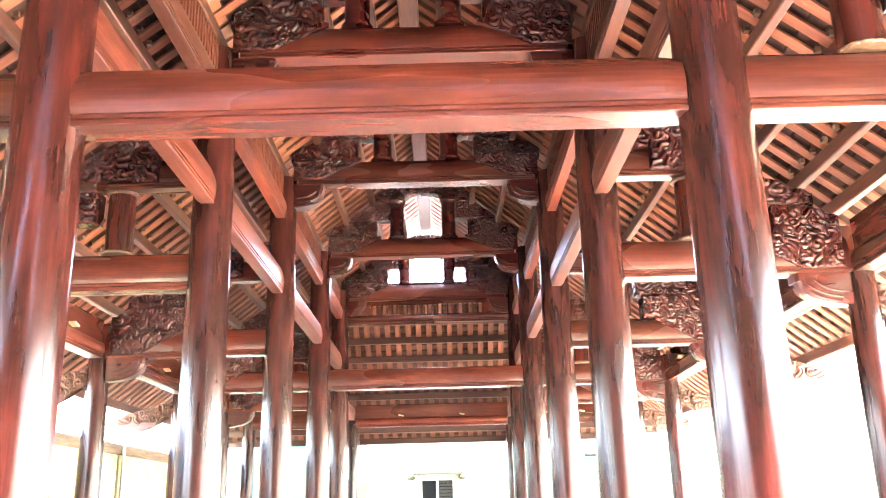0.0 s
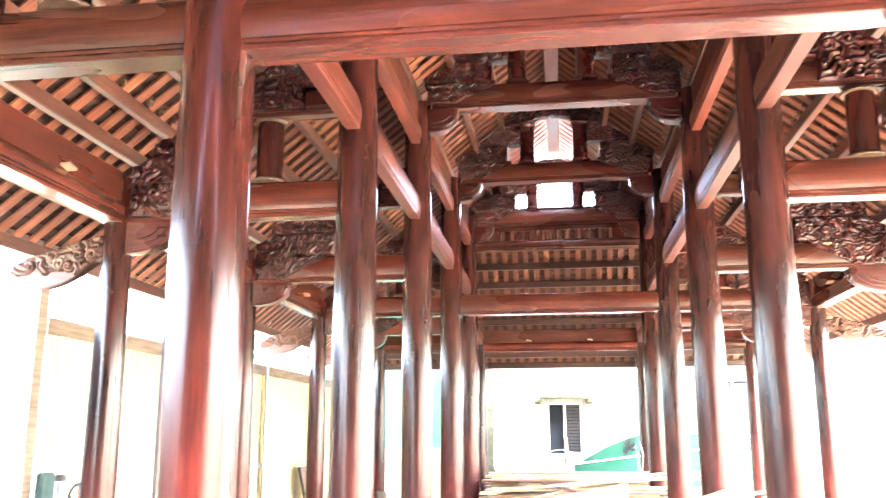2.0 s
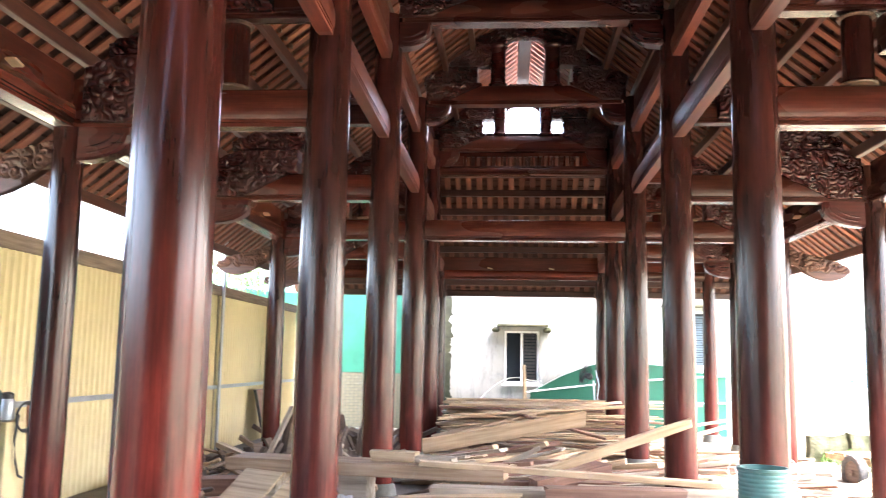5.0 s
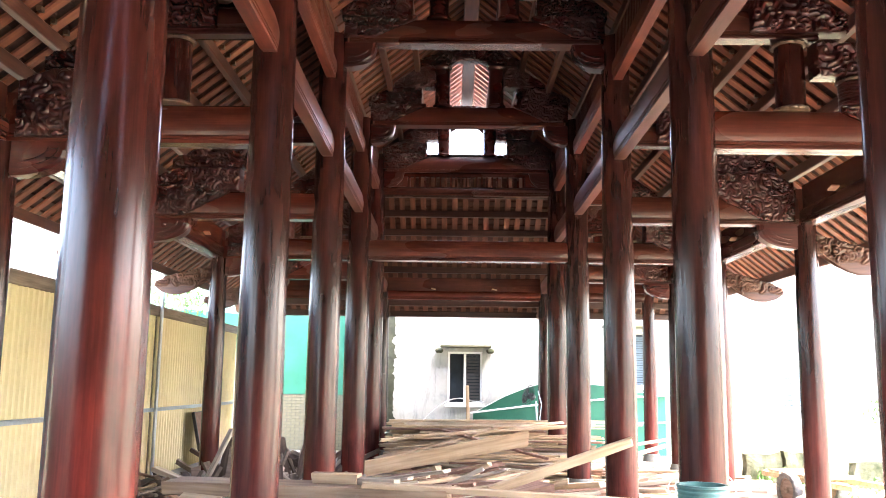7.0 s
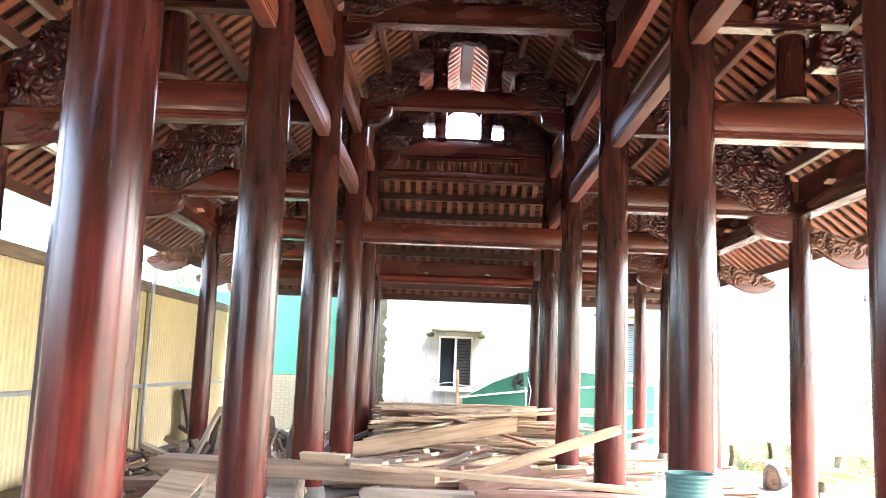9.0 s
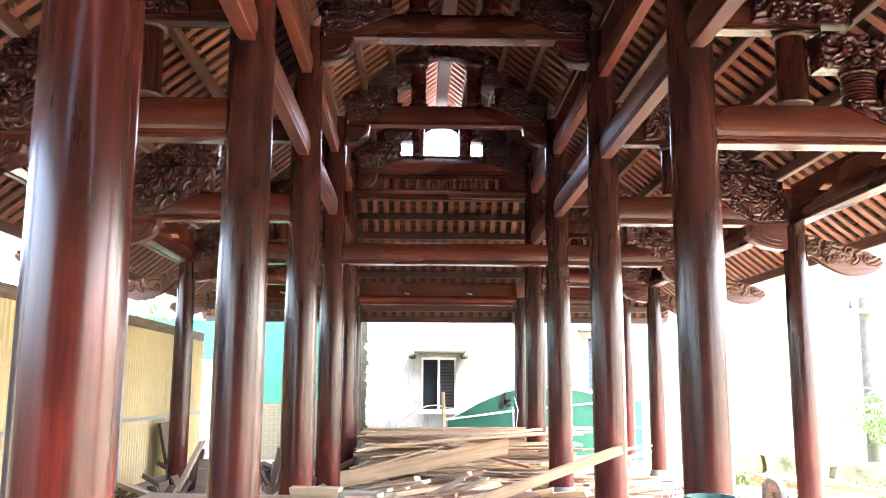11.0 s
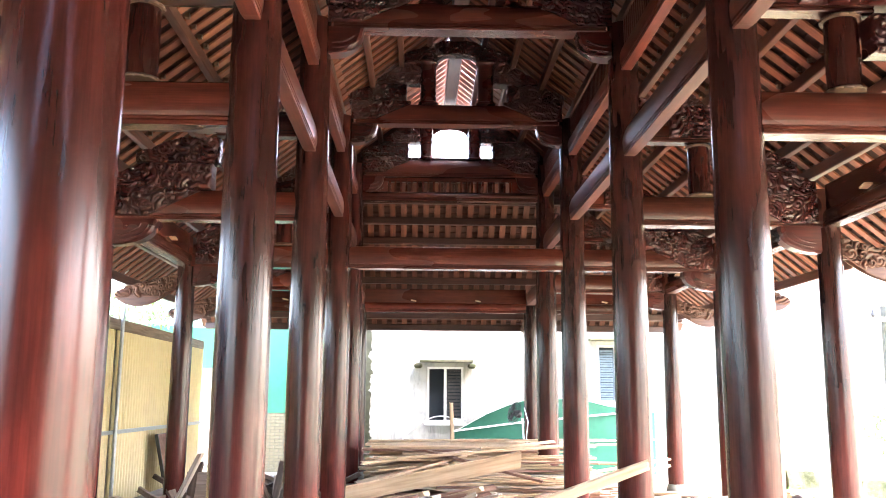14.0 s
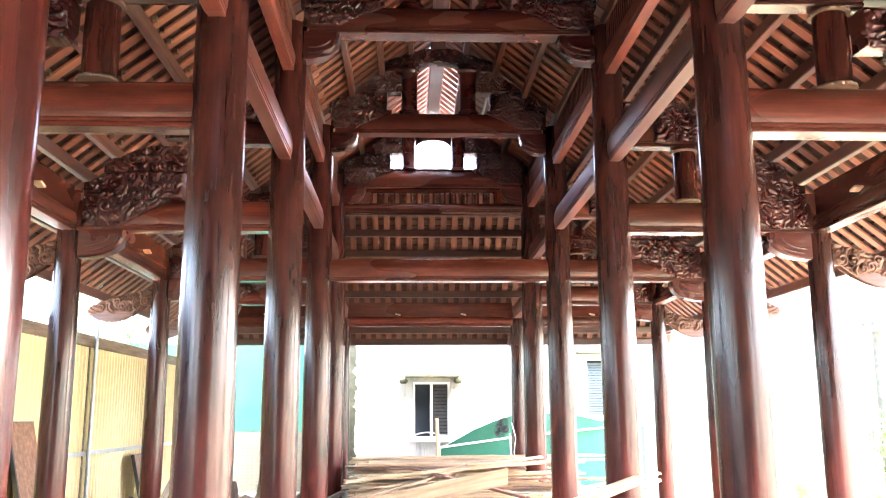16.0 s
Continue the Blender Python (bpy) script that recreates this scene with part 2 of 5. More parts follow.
RUBBER = rough_mat("tyre_rubber", (0.06, 0.06, 0.058), (0.16, 0.155, 0.145), 16, 0.85, 50, 0.4)
BRICK = rough_mat("pale_brick", (0.1, 0.09, 0.055), (0.18, 0.16, 0.105), 5, 0.9, 50, 0.3, 0, (0.05, 0.06, 0.025))
MORTAR = rough_mat("mortar", (0.09, 0.082, 0.058), (0.14, 0.128, 0.095), 9, 0.95)
SHUTTER = rough_mat("blue_grey_shutter", (0.05, 0.08, 0.1), (0.09, 0.13, 0.16), 8, 0.5)
POLE = rough_mat("weathered_concrete", (0.06, 0.065, 0.045), (0.12, 0.12, 0.095), 7, 0.95, 40, 0.4)
LEAF = rough_mat("leaf", (0.05, 0.11, 0.025), (0.12, 0.22, 0.05), 3, 0.6, 30, 0.2)
BARK = rough_mat("bark", (0.12, 0.1, 0.075), (0.24, 0.21, 0.17), 9, 0.95, 30, 0.7)
GLASS, _gn, _gb = node_mat("dark_window_glass")
_gb.inputs["Base Color"].default_value = (0.02, 0.025, 0.03, 1)
_gb.inputs["Roughness"].default_value = 0.2
_gb.inputs["Specular IOR Level"].default_value = 0.12

# ---- building helpers ----


def link_mesh(name, bm, material, smooth=False):
    me = bpy.data.meshes.new(name)
    bmesh.ops.recalc_face_normals(bm, faces=bm.faces)
    bm.to_mesh(me)
    bm.free()
    me.materials.append(material)
    if smooth:
        me.polygons.foreach_set("use_smooth", [True] * len(me.polygons))
        me.set_sharp_from_angle(angle=radians(38))
    return me


def part(name, bm, material, parent, label="", smooth=False, m=None):
    me = bm if isinstance(bm, bpy.types.Mesh) else link_mesh(name, bm, material, smooth)
    ob = new(name, me)
    ob.parent = parent
    if m is not None:
        ob.matrix_basis = m
    if label:
        ob["label"] = label
    return ob


def thing(name, label, category, group="", kind="", m=None):
    ob = tagged(new(name), label, category, group, kind)
    if m is not None:
        ob.matrix_basis = m
    return ob


def solid(name, bm, material, label, category, group="", kind="", m=None, smooth=False):
    me = bm if isinstance(bm, bpy.types.Mesh) else link_mesh(name, bm, material, smooth)
    ob = tagged(new(name, me), label, category, group, kind)
    if m is not None:
        ob.matrix_basis = m
    return ob


def box(bm, x0, x1, y0, y1, z0, z1, bev=0.0):
    r = bmesh.ops.create_cube(bm, size=1)
    bmesh.ops.transform(bm, matrix=Matrix.Translation(((x0 + x1) / 2, (y0 + y1) / 2, (z0 + z1) / 2)) @ Matrix.Diagonal((x1 - x0, y1 - y0, z1 - z0, 1)), verts=r["verts"])
    if bev:
        edges = {e for v in r["verts"] for e in v.link_edges}
        bmesh.ops.bevel(bm, geom=list(edges), offset=bev, segments=1, affect="EDGES")
    return bm


def boxed(*a):
    return box(bmesh.new(), *a)


def lathe(profile, seg=32, bm=None, m=Matrix()):
    """A solid turned round z from rows of (radius, height)."""
    bm = bm or bmesh.new()
    rings = [[bm.verts.new(m @ Vector((r * math.cos(a), r * math.sin(a), z))) for a in (2 * math.pi * i / seg for i in range(seg))] for r, z in profile]
    for lo, hi in zip(rings, rings[1:]):
        for i in range(seg):
            bm.faces.new((lo[i], lo[(i + 1) % seg], hi[(i + 1) % seg], hi[i]))
    bm.faces.new(rings[0][::-1])
    bm.faces.new(rings[-1])
    return bm


def hoop(profile, seg, bm=None):
    """A closed ring turned round z from a closed loop of (radius, height)."""
    bm = bm or bmesh.new()
    rings = [[bm.verts.new((r * math.cos(a), r * math.sin(a), z)) for a in (2 * math.pi * i / seg for i in range(seg))] for r, z in profile]
    for lo, hi in zip(rings, rings[1:] + rings[:1]):
        for i in range(seg):
            bm.faces.new((lo[i], lo[(i + 1) % seg], hi[(i + 1) % seg], hi[i]))
    return bm


def tube(points, radius, seg=8, bm=None):
    bm = bm or bmesh.new()
    pts = [Vector(p) for p in points]
    rings = []
    for i, p in enumerate(pts):
        d = (pts[min(i + 1, len(pts) - 1)] - pts[max(i - 1, 0)]).normalized()
        q = d.to_track_quat("Z", "Y")
        rings.append([bm.verts.new(p + q @ Vector((radius * math.cos(a), radius * math.sin(a), 0))) for a in (2 * math.pi * k / seg for k in range(seg))])
    for lo, hi in zip(rings, rings[1:]):
        for i in range(seg):
            bm.faces.new((lo[i], lo[(i + 1) % seg], hi[(i + 1) % seg], hi[i]))
    bm.faces.new(rings[0][::-1])
    bm.faces.new(rings[-1])
    return bm


def prism(profile, x0, x1, bm=None, turned=False, taper=0.0):
    """A profile of (across, up) drawn from x0 to x1 along x, or along y when turned. taper: the ends' shrinkage."""
    bm = bm or bmesh.new()
    cz = sum(p[1] for p in profile) / len(profile)
    ends = []
    stations = [(x0, 1 - taper), (x0 + 0.12, 1), (x1 - 0.12, 1), (x1, 1 - taper)] if taper else [(x0, 1), (x1, 1)]
    for x, k in stations:
        ends.append([bm.verts.new((u * k, x, cz + (v - cz) * k) if turned else (x, u * k, cz + (v - cz) * k)) for u, v in profile])
    n = len(profile)
    for a, b in zip(ends, ends[1:]):
        for i in range(n):
            bm.faces.new((a[i], a[(i + 1) % n], b[(i + 1) % n], b[i]))
    bm.faces.new(ends[0])
    bm.faces.new(ends[-1][::-1])
    return bm


def moulded(w, h, barrel=0.06):
    """A beam's section: a flat soffit, two fillets and a swelling face."""
    h0 = w / 2
    right = [(h0 - 0.02, 0), (h0 - 0.014, 0.006), (h0 - 0.014, 0.024), (h0 - 0.028, 0.028), (h0 - 0.028, 0.037), (h0 - 0.012, 0.041), (h0 - 0.012, 0.057), (h0 - 0.024, 0.061), (h0 - 0.024, 0.067)]
    for k in range(9):
        f = k / 8
        right.append((h0 - barrel * (2 * f - 0.8) ** 2 * (0.65 if f > 0.4 else 0.3), 0.07 + (h - 0.07) * f))
    right.append((max(h0 - 0.085, h0 * 0.35), h + 0.012))
    return right + [(-u, v) for u, v in right[::-1]]


def squared(w, h, c=0.012):
    a = w / 2
    return [(a - c, 0), (a, c), (a, h - c), (a - c, h), (c - a, h), (-a, h - c), (-a, c), (c - a, 0)]


def scrolls(w, h, seed, depth=0.07, back=0.08, top=None, bottom=None, step=0.0085):
    """A carved board in the xz plane, x from 0 to w, its relief of volutes and veined leaves facing -y."""
    rnd = random.Random(seed)
    motifs = []
    pitch = 0.098
    nx_c, nz_c = max(2, round(w / pitch)), max(2, round(h / pitch))
    for i in range(nx_c):
        for j in range(-1, nz_c + 1):
            cx = (i + 0.5 + 0.5 * (j % 2) - 0.25 + rnd.uniform(-0.3, 0.3)) * w / nx_c
            cz = (j + 0.5 + rnd.uniform(-0.3, 0.3)) * h / nz_c
            a = rnd.uniform(-1.5, 1.5)
            leaf = rnd.random() < 0.5
            motifs.append((cx, cz, rnd.uniform(0.05, 0.075), math.cos(a), math.sin(a), rnd.uniform(0.55, 0.8), rnd.choice((-1, 1)), rnd.uniform(0.55, 1.0), leaf))
    nx, nz = max(4, round(w / step)), max(4, round(h / step))
    bm = bmesh.new()
    front, rear = [], []
    for i in range(nx + 1):
        x = w * i / nx
        zt = h if top is None else top(x)
        zb = 0.0 if bottom is None else bottom(x)
        zt += 0.014 * abs(math.sin(x * 23 + seed)) * (zt - zb > 0.1)
        col_f, col_r = [], []
        local = [c for c in motifs if abs(x - c[0]) < 0.19]
        for j in range(nz + 1):
            z = zb + (zt - zb) * j / nz
            high = 0.04
            for cx, cz, rad, ca, sa, thin, way, lift, leaf in local:
                dx, dz = x - cx, z - cz
                u, v = (dx * ca + dz * sa) * (thin if leaf else 1.0) / rad, (dz * ca - dx * sa) / rad
                if leaf:
                    v += way * 0.35 * u * u
                d2 = u * u + v * v
                if d2 >= 1.0:
                    continue
                if leaf:
                    line = abs(math.cos(v * 2.9 + way * abs(u) * 1.6))
                else:
                    line = abs(math.cos(0.5 * (math.atan2(v, u * way) + 8.0 * math.sqrt(d2))))
                high = max(high, lift * (1.0 - d2) ** 0.25 * (0.3 + 0.7 * line ** 0.6))
            edge = min(1.0, min(i, nx - i, j + 0.35, nz - j + 0.35) / 1.6)
            col_f.append(bm.verts.new((x, -depth * edge * high, z)))
            col_r.append(bm.verts.new((x, back, z)) if j in (0, nz) or i in (0, nx) else None)
        front.append(col_f)
        rear.append(col_r)
    for i in range(nx):
        for j in range(nz):
            bm.faces.new((front[i][j], front[i + 1][j], front[i + 1][j + 1], front[i][j + 1]))
        for j in (0, nz):
            bm.faces.new((front[i][j], front[i + 1][j], rear[i + 1][j], rear[i][j]))
        bm.faces.new((rear[i][0], rear[i + 1][0], rear[i + 1][nz], rear[i][nz]))
    for i in (0, nx):
        for j in range(nz):
            bm.faces.new((front[i][j], front[i][j + 1], rear[i][j + 1], rear[i][j]))
    return bm


def scroll_mesh(name, *a, **k):
    return link_mesh(name, scrolls(*a, **k), CARVED, True)


def sheet_panel(pts, thick):
    bm = bmesh.new()
    f = [bm.verts.new(p) for p in pts]
    r = [bm.verts.new((p[0], p[1] + thick, p[2])) for p in pts]
    n = len(pts)
    bm.faces.new(f)
    bm.faces.new(r[::-1])
    for i in range(n):
        bm.faces.new((f[i], f[(i + 1) % n], r[(i + 1) % n], r[i]))
    return bm


MIRROR = Matrix.Diagonal((-1, 1, 1, 1))

# ---- plan of the hall ----
INNER, OUTER = 1.835, 4.185
BAYS = (3.86, 7.28, 10.72, 14.28, 17.1)
END_Y = 19.45
SLOPE, RIDGE = 0.8, 7.67
HIP_Y, HIP_Z = 17.1, 6.0
EAVE = 5.36


def roof_z(x):
    """Height of the purlins' underside over x on the long slopes."""
    return RIDGE - SLOPE * abs(x)


# ---- ground ----
bm = bmesh.new()
box(bm, -400, 400, -400, 400, -0.32, -0.12)
solid("ground", bm, GRASS, "patchy grass and bare soil round the hall", "ground", kind="structure")
solid("floor", boxed(-5.35, 5.2, -4, 20.9, -0.11, 0.0, 0.02), CONCRETE, "dusty concrete floor slab with stains", "floor", kind="structure")

# unseen wall, added to darken the low reflections on the columns
solid("reflection_wall", boxed(-7.2, -7.0, -6.0, 4.3, -0.12, 1.9), MOSSY, "plain mossy wall added out of view to darken reflections on the columns", "wall", kind="structure")
solid("wall_back", boxed(-5.3, 5.3, -3.2, -3.0, 0.0, 3.6), OLD_WOOD, "plain dark timber wall closing the hall", "wall", kind="structure")

# ---- columns ----


def column_mesh(name, r, h, seed, material=COLUMN):
    rnd = random.Random(seed)
    rows = []
    for i in range(25):
        f = i / 24
        swell = 1 + 0.05 * math.sin(math.pi * min(1, f * 1.15)) - 0.1 * f
        rows.append((r * swell + rnd.uniform(-0.0015, 0.0015), 0.16 + (h - 0.16) * f))
    return link_mesh(name, lathe(rows, 40), material, True)


def base_mesh(r):
    return link_mesh("plinth", lathe([(r * 1.25, 0), (r * 1.27, 0.04), (r * 1.2, 0.1), (r * 1.1, 0.165)], 32), STONE, True)


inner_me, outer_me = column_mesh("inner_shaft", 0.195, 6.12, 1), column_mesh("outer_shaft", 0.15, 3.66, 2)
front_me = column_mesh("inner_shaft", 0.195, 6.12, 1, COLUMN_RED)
inner_base, outer_base = base_mesh(0.195), base_mesh(0.15)


def column(x, y, inner):
    c = thing("column", ("thick round timber column, brighter red below, dark gloss above" if y < 5 else "dark red lacquered round timber column, glossy, thick") if inner else "slender dark red lacquered round timber column under the eave", "column", "inner columns" if inner else "outer columns", m=pose(x, y, 0, 0, 0, random.uniform(0, 360)))
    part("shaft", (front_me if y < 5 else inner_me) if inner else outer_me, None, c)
    part("plinth", inner_base if inner else outer_base, None, c, "grey stone plinth")


for y in BAYS:
    for s in (-1, 1):
        column(s * INNER + (0.06 if s < 0 and y < 5 else 0), y, True)
        column(s * OUTER, y, False)
for x in (-OUTER, -INNER, INNER, OUTER):
    column(x, END_Y, False)

# ---- cross frames ----
TIE_Z, TIE_H = 3.66, 0.34


def tie_beam(x0, x1, y):
    solid("tie_beam", prism(moulded(0.24, TIE_H), x0 - 0.5 * (x0 + x1), x1 - 0.5 * (x0 + x1), taper=0.06), BEAM_X, "red lacquered tie beam with rounded faces and a moulded soffit", "beam", "tie beams", m=pose(0.5 * (x0 + x1), y, TIE_Z))


for y in (BAYS[0], BAYS[3]):
    tie_beam(-INNER + 0.17, INNER - 0.17, y)

# parts of one truss, about its middle at the level of the cap beam's soffit
CAP_Z = 6.0
cap_me = link_mesh("cap", prism(moulded(0.26, 0.33), -1.62, 1.62), BEAM_X)
cap_carve = scroll_mesh("cap_scroll", 0.95, 0.34, 11, 0.05, 0.02, None, lambda x: 0.3 - 0.26 * min(1, x / 0.55))
tier1_me = scroll_mesh("tier_scroll", 0.92, 0.3, 12, 0.07, 0.16, lambda x: 0.3 - 0.17 * max(0, (x - 0.5) / 0.42))
tier2_me = scroll_mesh("tier_scroll", 0.72, 0.39, 13, 0.07, 0.16, lambda x: 0.39 - 0.33 * max(0, (x - 0.22) / 0.5))
top_me = scroll_mesh("crown_scroll", 1.9, 0.34, 14, 0.07, 0.16, lambda x: 0.34 - 0.26 * max(0, (abs(x - 0.95) - 0.25) / 0.7), lambda x: 0.12 * math.sqrt(1 - (abs(x - 0.95) / 0.345) ** 2) if abs(x - 0.95) < 0.345 else 0.0)
kingpost_me = link_mesh("short_post", lathe([(0.16, 0), (0.165, 0.03), (0.14, 0.045), (0.128, 0.09), (0.128, 0.64), (0.14, 0.68), (0.165, 0.7), (0.16, 0.73)], 24), CARVED, True)


def arm_mesh():
    """A curled bracket arm under the cap beam's end, its lower edge a quarter round."""
    rim = [(0.0, 0.28), (0.0, -0.05)]
    for k in range(13):
        a = math.pi / 2 * k / 12
        rim.append((0.06 + 0.34 * math.sin(a), 0.0 + 0.24 * (1 - math.cos(a)) - 0.05 * math.cos(a)))
    rim.append((0.42, 0.28))
    bm = bmesh.new()
    layers = []
    for y, k in ((-0.11, 0.93), (-0.085, 1.0), (0.085, 1.0), (0.11, 0.93)):
        layers.append([bm.verts.new((x * k, y, 0.28 + (z - 0.28) * k)) for x, z in rim])
    n = len(rim)
    for a, b in zip(layers, layers[1:]):
        for i in range(n):
            bm.faces.new((a[i], a[(i + 1) % n], b[(i + 1) % n], b[i]))
    bm.faces.new(layers[0])
    bm.faces.new(layers[-1][::-1])
    for k in range(3):
        pts = [(0.05 + (0.26 + 0.05 * k) * math.sin(t), -0.112, 0.2 - 0.06 * k + 0.0 - (0.12) * math.cos(t)) for t in (i * 0.13 for i in range(11))]
        tube(pts, 0.012, 6, bm)
    return link_mesh("bracket_arm", bm, CARVED)


arm_me = arm_mesh()


def truss(y, z):
    t = thing("roof_truss", "dark carved timber truss with scrollwork tiers and short round posts", "truss", "roof trusses", m=pose(0, y, z))
    part("cap_beam", cap_me, None, t)
    for s in (-1, 1):
        flip = Matrix.Identity(4) if s > 0 else MIRROR
        part("carved_end", cap_carve, None, t, m=flip @ pose(0.74, -0.125, 0.03))
        part("bracket_arm", arm_me, None, t, m=flip @ pose(1.68, 0, -0.27) @ MIRROR)
        part("carved_tier", tier1_me, None, t, m=flip @ pose(0.81, -0.09, 0.36))
        part("carved_tier", tier2_me, None, t, m=flip @ pose(0.58, -0.08, 0.68))
        part("short_post", kingpost_me, None, t, m=flip @ pose(0.465, 0, 0.345))
    part("carved_crown", top_me, None, t, m=pose(-0.95, -0.08, 1.07))
    return t


for y in BAYS[:4]:
    truss(y, CAP_Z)
truss(BAYS[4], CAP_Z - 0.12)

# side-aisle frames
AISLE = OUTER - INNER
aisle_beam_me = link_mesh("beam", prism(moulded(0.22, TIE_H), 0.08, AISLE - 0.1), BEAM_X)
aisle_end_me = scroll_mesh("beam_scroll", 0.95, 0.36, 21, 0.05, 0.02, None, lambda x: 0.31 - 0.29 * min(1, x / 0.55))
aisle_block_me = scroll_mesh("carved_block", 0.62, 0.3, 22, 0.05, 0.2, lambda x: 0.3 - 0.12 * max(0, (x - 0.3) / 0.32))
aisle_block2_me = scroll_mesh("carved_block", 0.95, 0.3, 23, 0.08, 0.14, lambda x: 0.3 - 0.2 * max(0, (x - 0.45) / 0.5))
long_block_me = scroll_mesh("carved_block", 1.08, 0.29, 27, 0.05, 0.2, lambda x: 0.29 - 0.12 * max(0, (x - 0.76) / 0.32))
pedestal_rows = []
for k in range(8):
    pedestal_rows += [(0.128, 0.035 + 0.029 * k), (0.138, 0.042 + 0.029 * k), (0.138, 0.054 + 0.029 * k), (0.128, 0.061 + 0.029 * k)]
pedestal_me = link_mesh("ribbed_shaft", lathe(pedestal_rows, 28), CARVED, True)
post_me = link_mesh("post_shaft", lathe([(0.125, 0.04), (0.128, 0.3), (0.122, 0.6)], 28), POST, True)
def rosette_mesh():
    """A collar cut into twelve petals."""
    bm = lathe([(0.13, 0), (0.15, 0.004), (0.157, 0.016), (0.146, 0.03), (0.128, 0.036)], 72)
    for v in bm.verts:
        r = math.hypot(v.co.x, v.co.y)
        if r > 0.14:
            k = 1 - 0.085 * (1 - abs(math.sin(6 * math.atan2(v.co.y, v.co.x)))) ** 2
            v.co.x, v.co.y = v.co.x * k, v.co.y * k
    return link_mesh("ring", bm, RING, True)


ring_me = rosette_mesh()
upper_beam_me = link_mesh("beam", prism(moulded(0.18, 0.26, 0.04), 0.14, 1.1), BEAM_X)
upper_carve_me = scroll_mesh("beam_scroll", 0.85, 0.62, 24, 0.08, 0.14, lambda x: 0.62 - SLOPE * max(0, x - 0.12) * 0.9)
upper_carve2_me = scroll_mesh("beam_scroll", 0.7, 0.26, 25, 0.07, 0.12, lambda x: 0.26 - 0.16 * x / 0.7)


def nose_mesh():
    """The rounded snout of a beam end that passes through the outer column."""
    rim = [(0, 0.3), (-0.5, 0.3), (-0.5, 0.22)]
    for k in range(11):
        a = math.pi / 2 * k / 10
        rim.append((-0.48 * math.cos(a), 0.22 - 0.22 * math.sin(a)))
    bm = bmesh.new()
    layers = [[bm.verts.new((x * k, y, 0.3 + (z - 0.3) * k)) for x, z in rim] for y, k in ((-0.1, 0.94), (-0.075, 1), (0.075, 1), (0.1, 0.94))]
    n = len(rim)
    for a, b in zip(layers, layers[1:]):
        for i in range(n):
            bm.faces.new((a[i], a[(i + 1) % n], b[(i + 1) % n], b[i]))
    bm.faces.new(layers[0])
    bm.faces.new(layers[-1][::-1])
    for k in range(2):
        tube([(-(0.42 - 0.09 * k) * math.cos(t), -0.098, 0.25 - (0.19 - 0.05 * k) * math.sin(t)) for t in (i * 0.15 for i in range(10))], 0.011, 6, bm)
    return link_mesh("beam_nose", bm, CARVED)


nose_me = nose_mesh()


def aisle_frame(y, s):
    t = thing("aisle_beam", "red lacquered aisle beam with a scroll-carved outer end", "beam", "aisle beams", m=pose(s * INNER, y, TIE_Z))
    flip = Matrix.Identity(4) if s > 0 else MIRROR
    part("beam", aisle_beam_me, None, t, m=flip)
    part("carved_end", aisle_end_me, None, t, m=flip @ pose(1.25, -0.105, 0.02))
    part("beam_nose", nose_me, None, t, m=flip @ pose(AISLE - 0.13, 0, -0.3))
    p = thing("short_post", "short glossy round post between carved rings on a beam", "post", "aisle posts", m=pose(s * (INNER + 0.86), y, TIE_Z + TIE_H + 0.012))
    part("shaft", post_me, None, p)
    part("ring", ring_me, None, p, "pale carved ring")
    part("ring", ring_me, None, p, "pale carved ring", m=pose(0, 0, 0.59))
    u = thing("upper_beam", "short red upper aisle beam under deep cloud carving", "beam", "upper aisle beams", m=pose(s * INNER, y, TIE_Z + TIE_H + 0.66))
    part("beam", upper_beam_me, None, u, m=flip)
    part("carved_cloud", upper_carve_me, None, u, m=flip @ pose(0.5, -0.1, 0.05))
    part("carved_cloud", upper_carve2_me, None, u, m=flip @ pose(0.16, -0.07, 0.28))
    b = thing("carved_bracket", "stacked scroll-carved timber blocks stepping down to the eave", "carving", "carved brackets", m=pose(s * INNER, y, TIE_Z + TIE_H + 0.013))
    if y < 8:
        part("carved_block", aisle_block_me, None, b, m=flip @ pose(1.58, -0.1, 0))
        part("pedestal", pedestal_me, None, b, "ribbed round pedestal", m=flip @ pose(1.42, 0, 0))
        part("ring", ring_me, None, b, "pale carved ring", m=flip @ pose(1.42, 0, 0))
        part("ring", ring_me, None, b, "pale carved ring", m=flip @ pose(1.42, 0, 0.264))
    else:
        part("carved_block", long_block_me, None, b, m=flip @ pose(1.12, -0.1, 0))
    part("carved_block", aisle_block2_me, None, b, m=flip @ pose(1.05, -0.08, 0.302))


for y in BAYS:
    for s in (-1, 1):
        aisle_frame(y, s)

# eave brackets, carved on both faces, from the outer columns out to the eave


def bend(x, *pts):
    """Height at x on a smooth line through a few (x, height) points."""
    for (a, p), (b, q) in zip(pts, pts[1:]):
        if x <= b:
            f = (x - a) / (b - a)
            return p + (q - p) * f
    return pts[-1][1]


EAVE_HIGH = ((0, 0.25), (0.3, 0.17), (0.6, 0.09), (0.8, 0.03), (0.96, -0.07))
EAVE_LOW = ((0, 0.06), (0.15, -0.05), (0.28, -0.14), (0.42, -0.21), (0.56, -0.25), (0.7, -0.25), (0.84, -0.21), (0.96, -0.12))


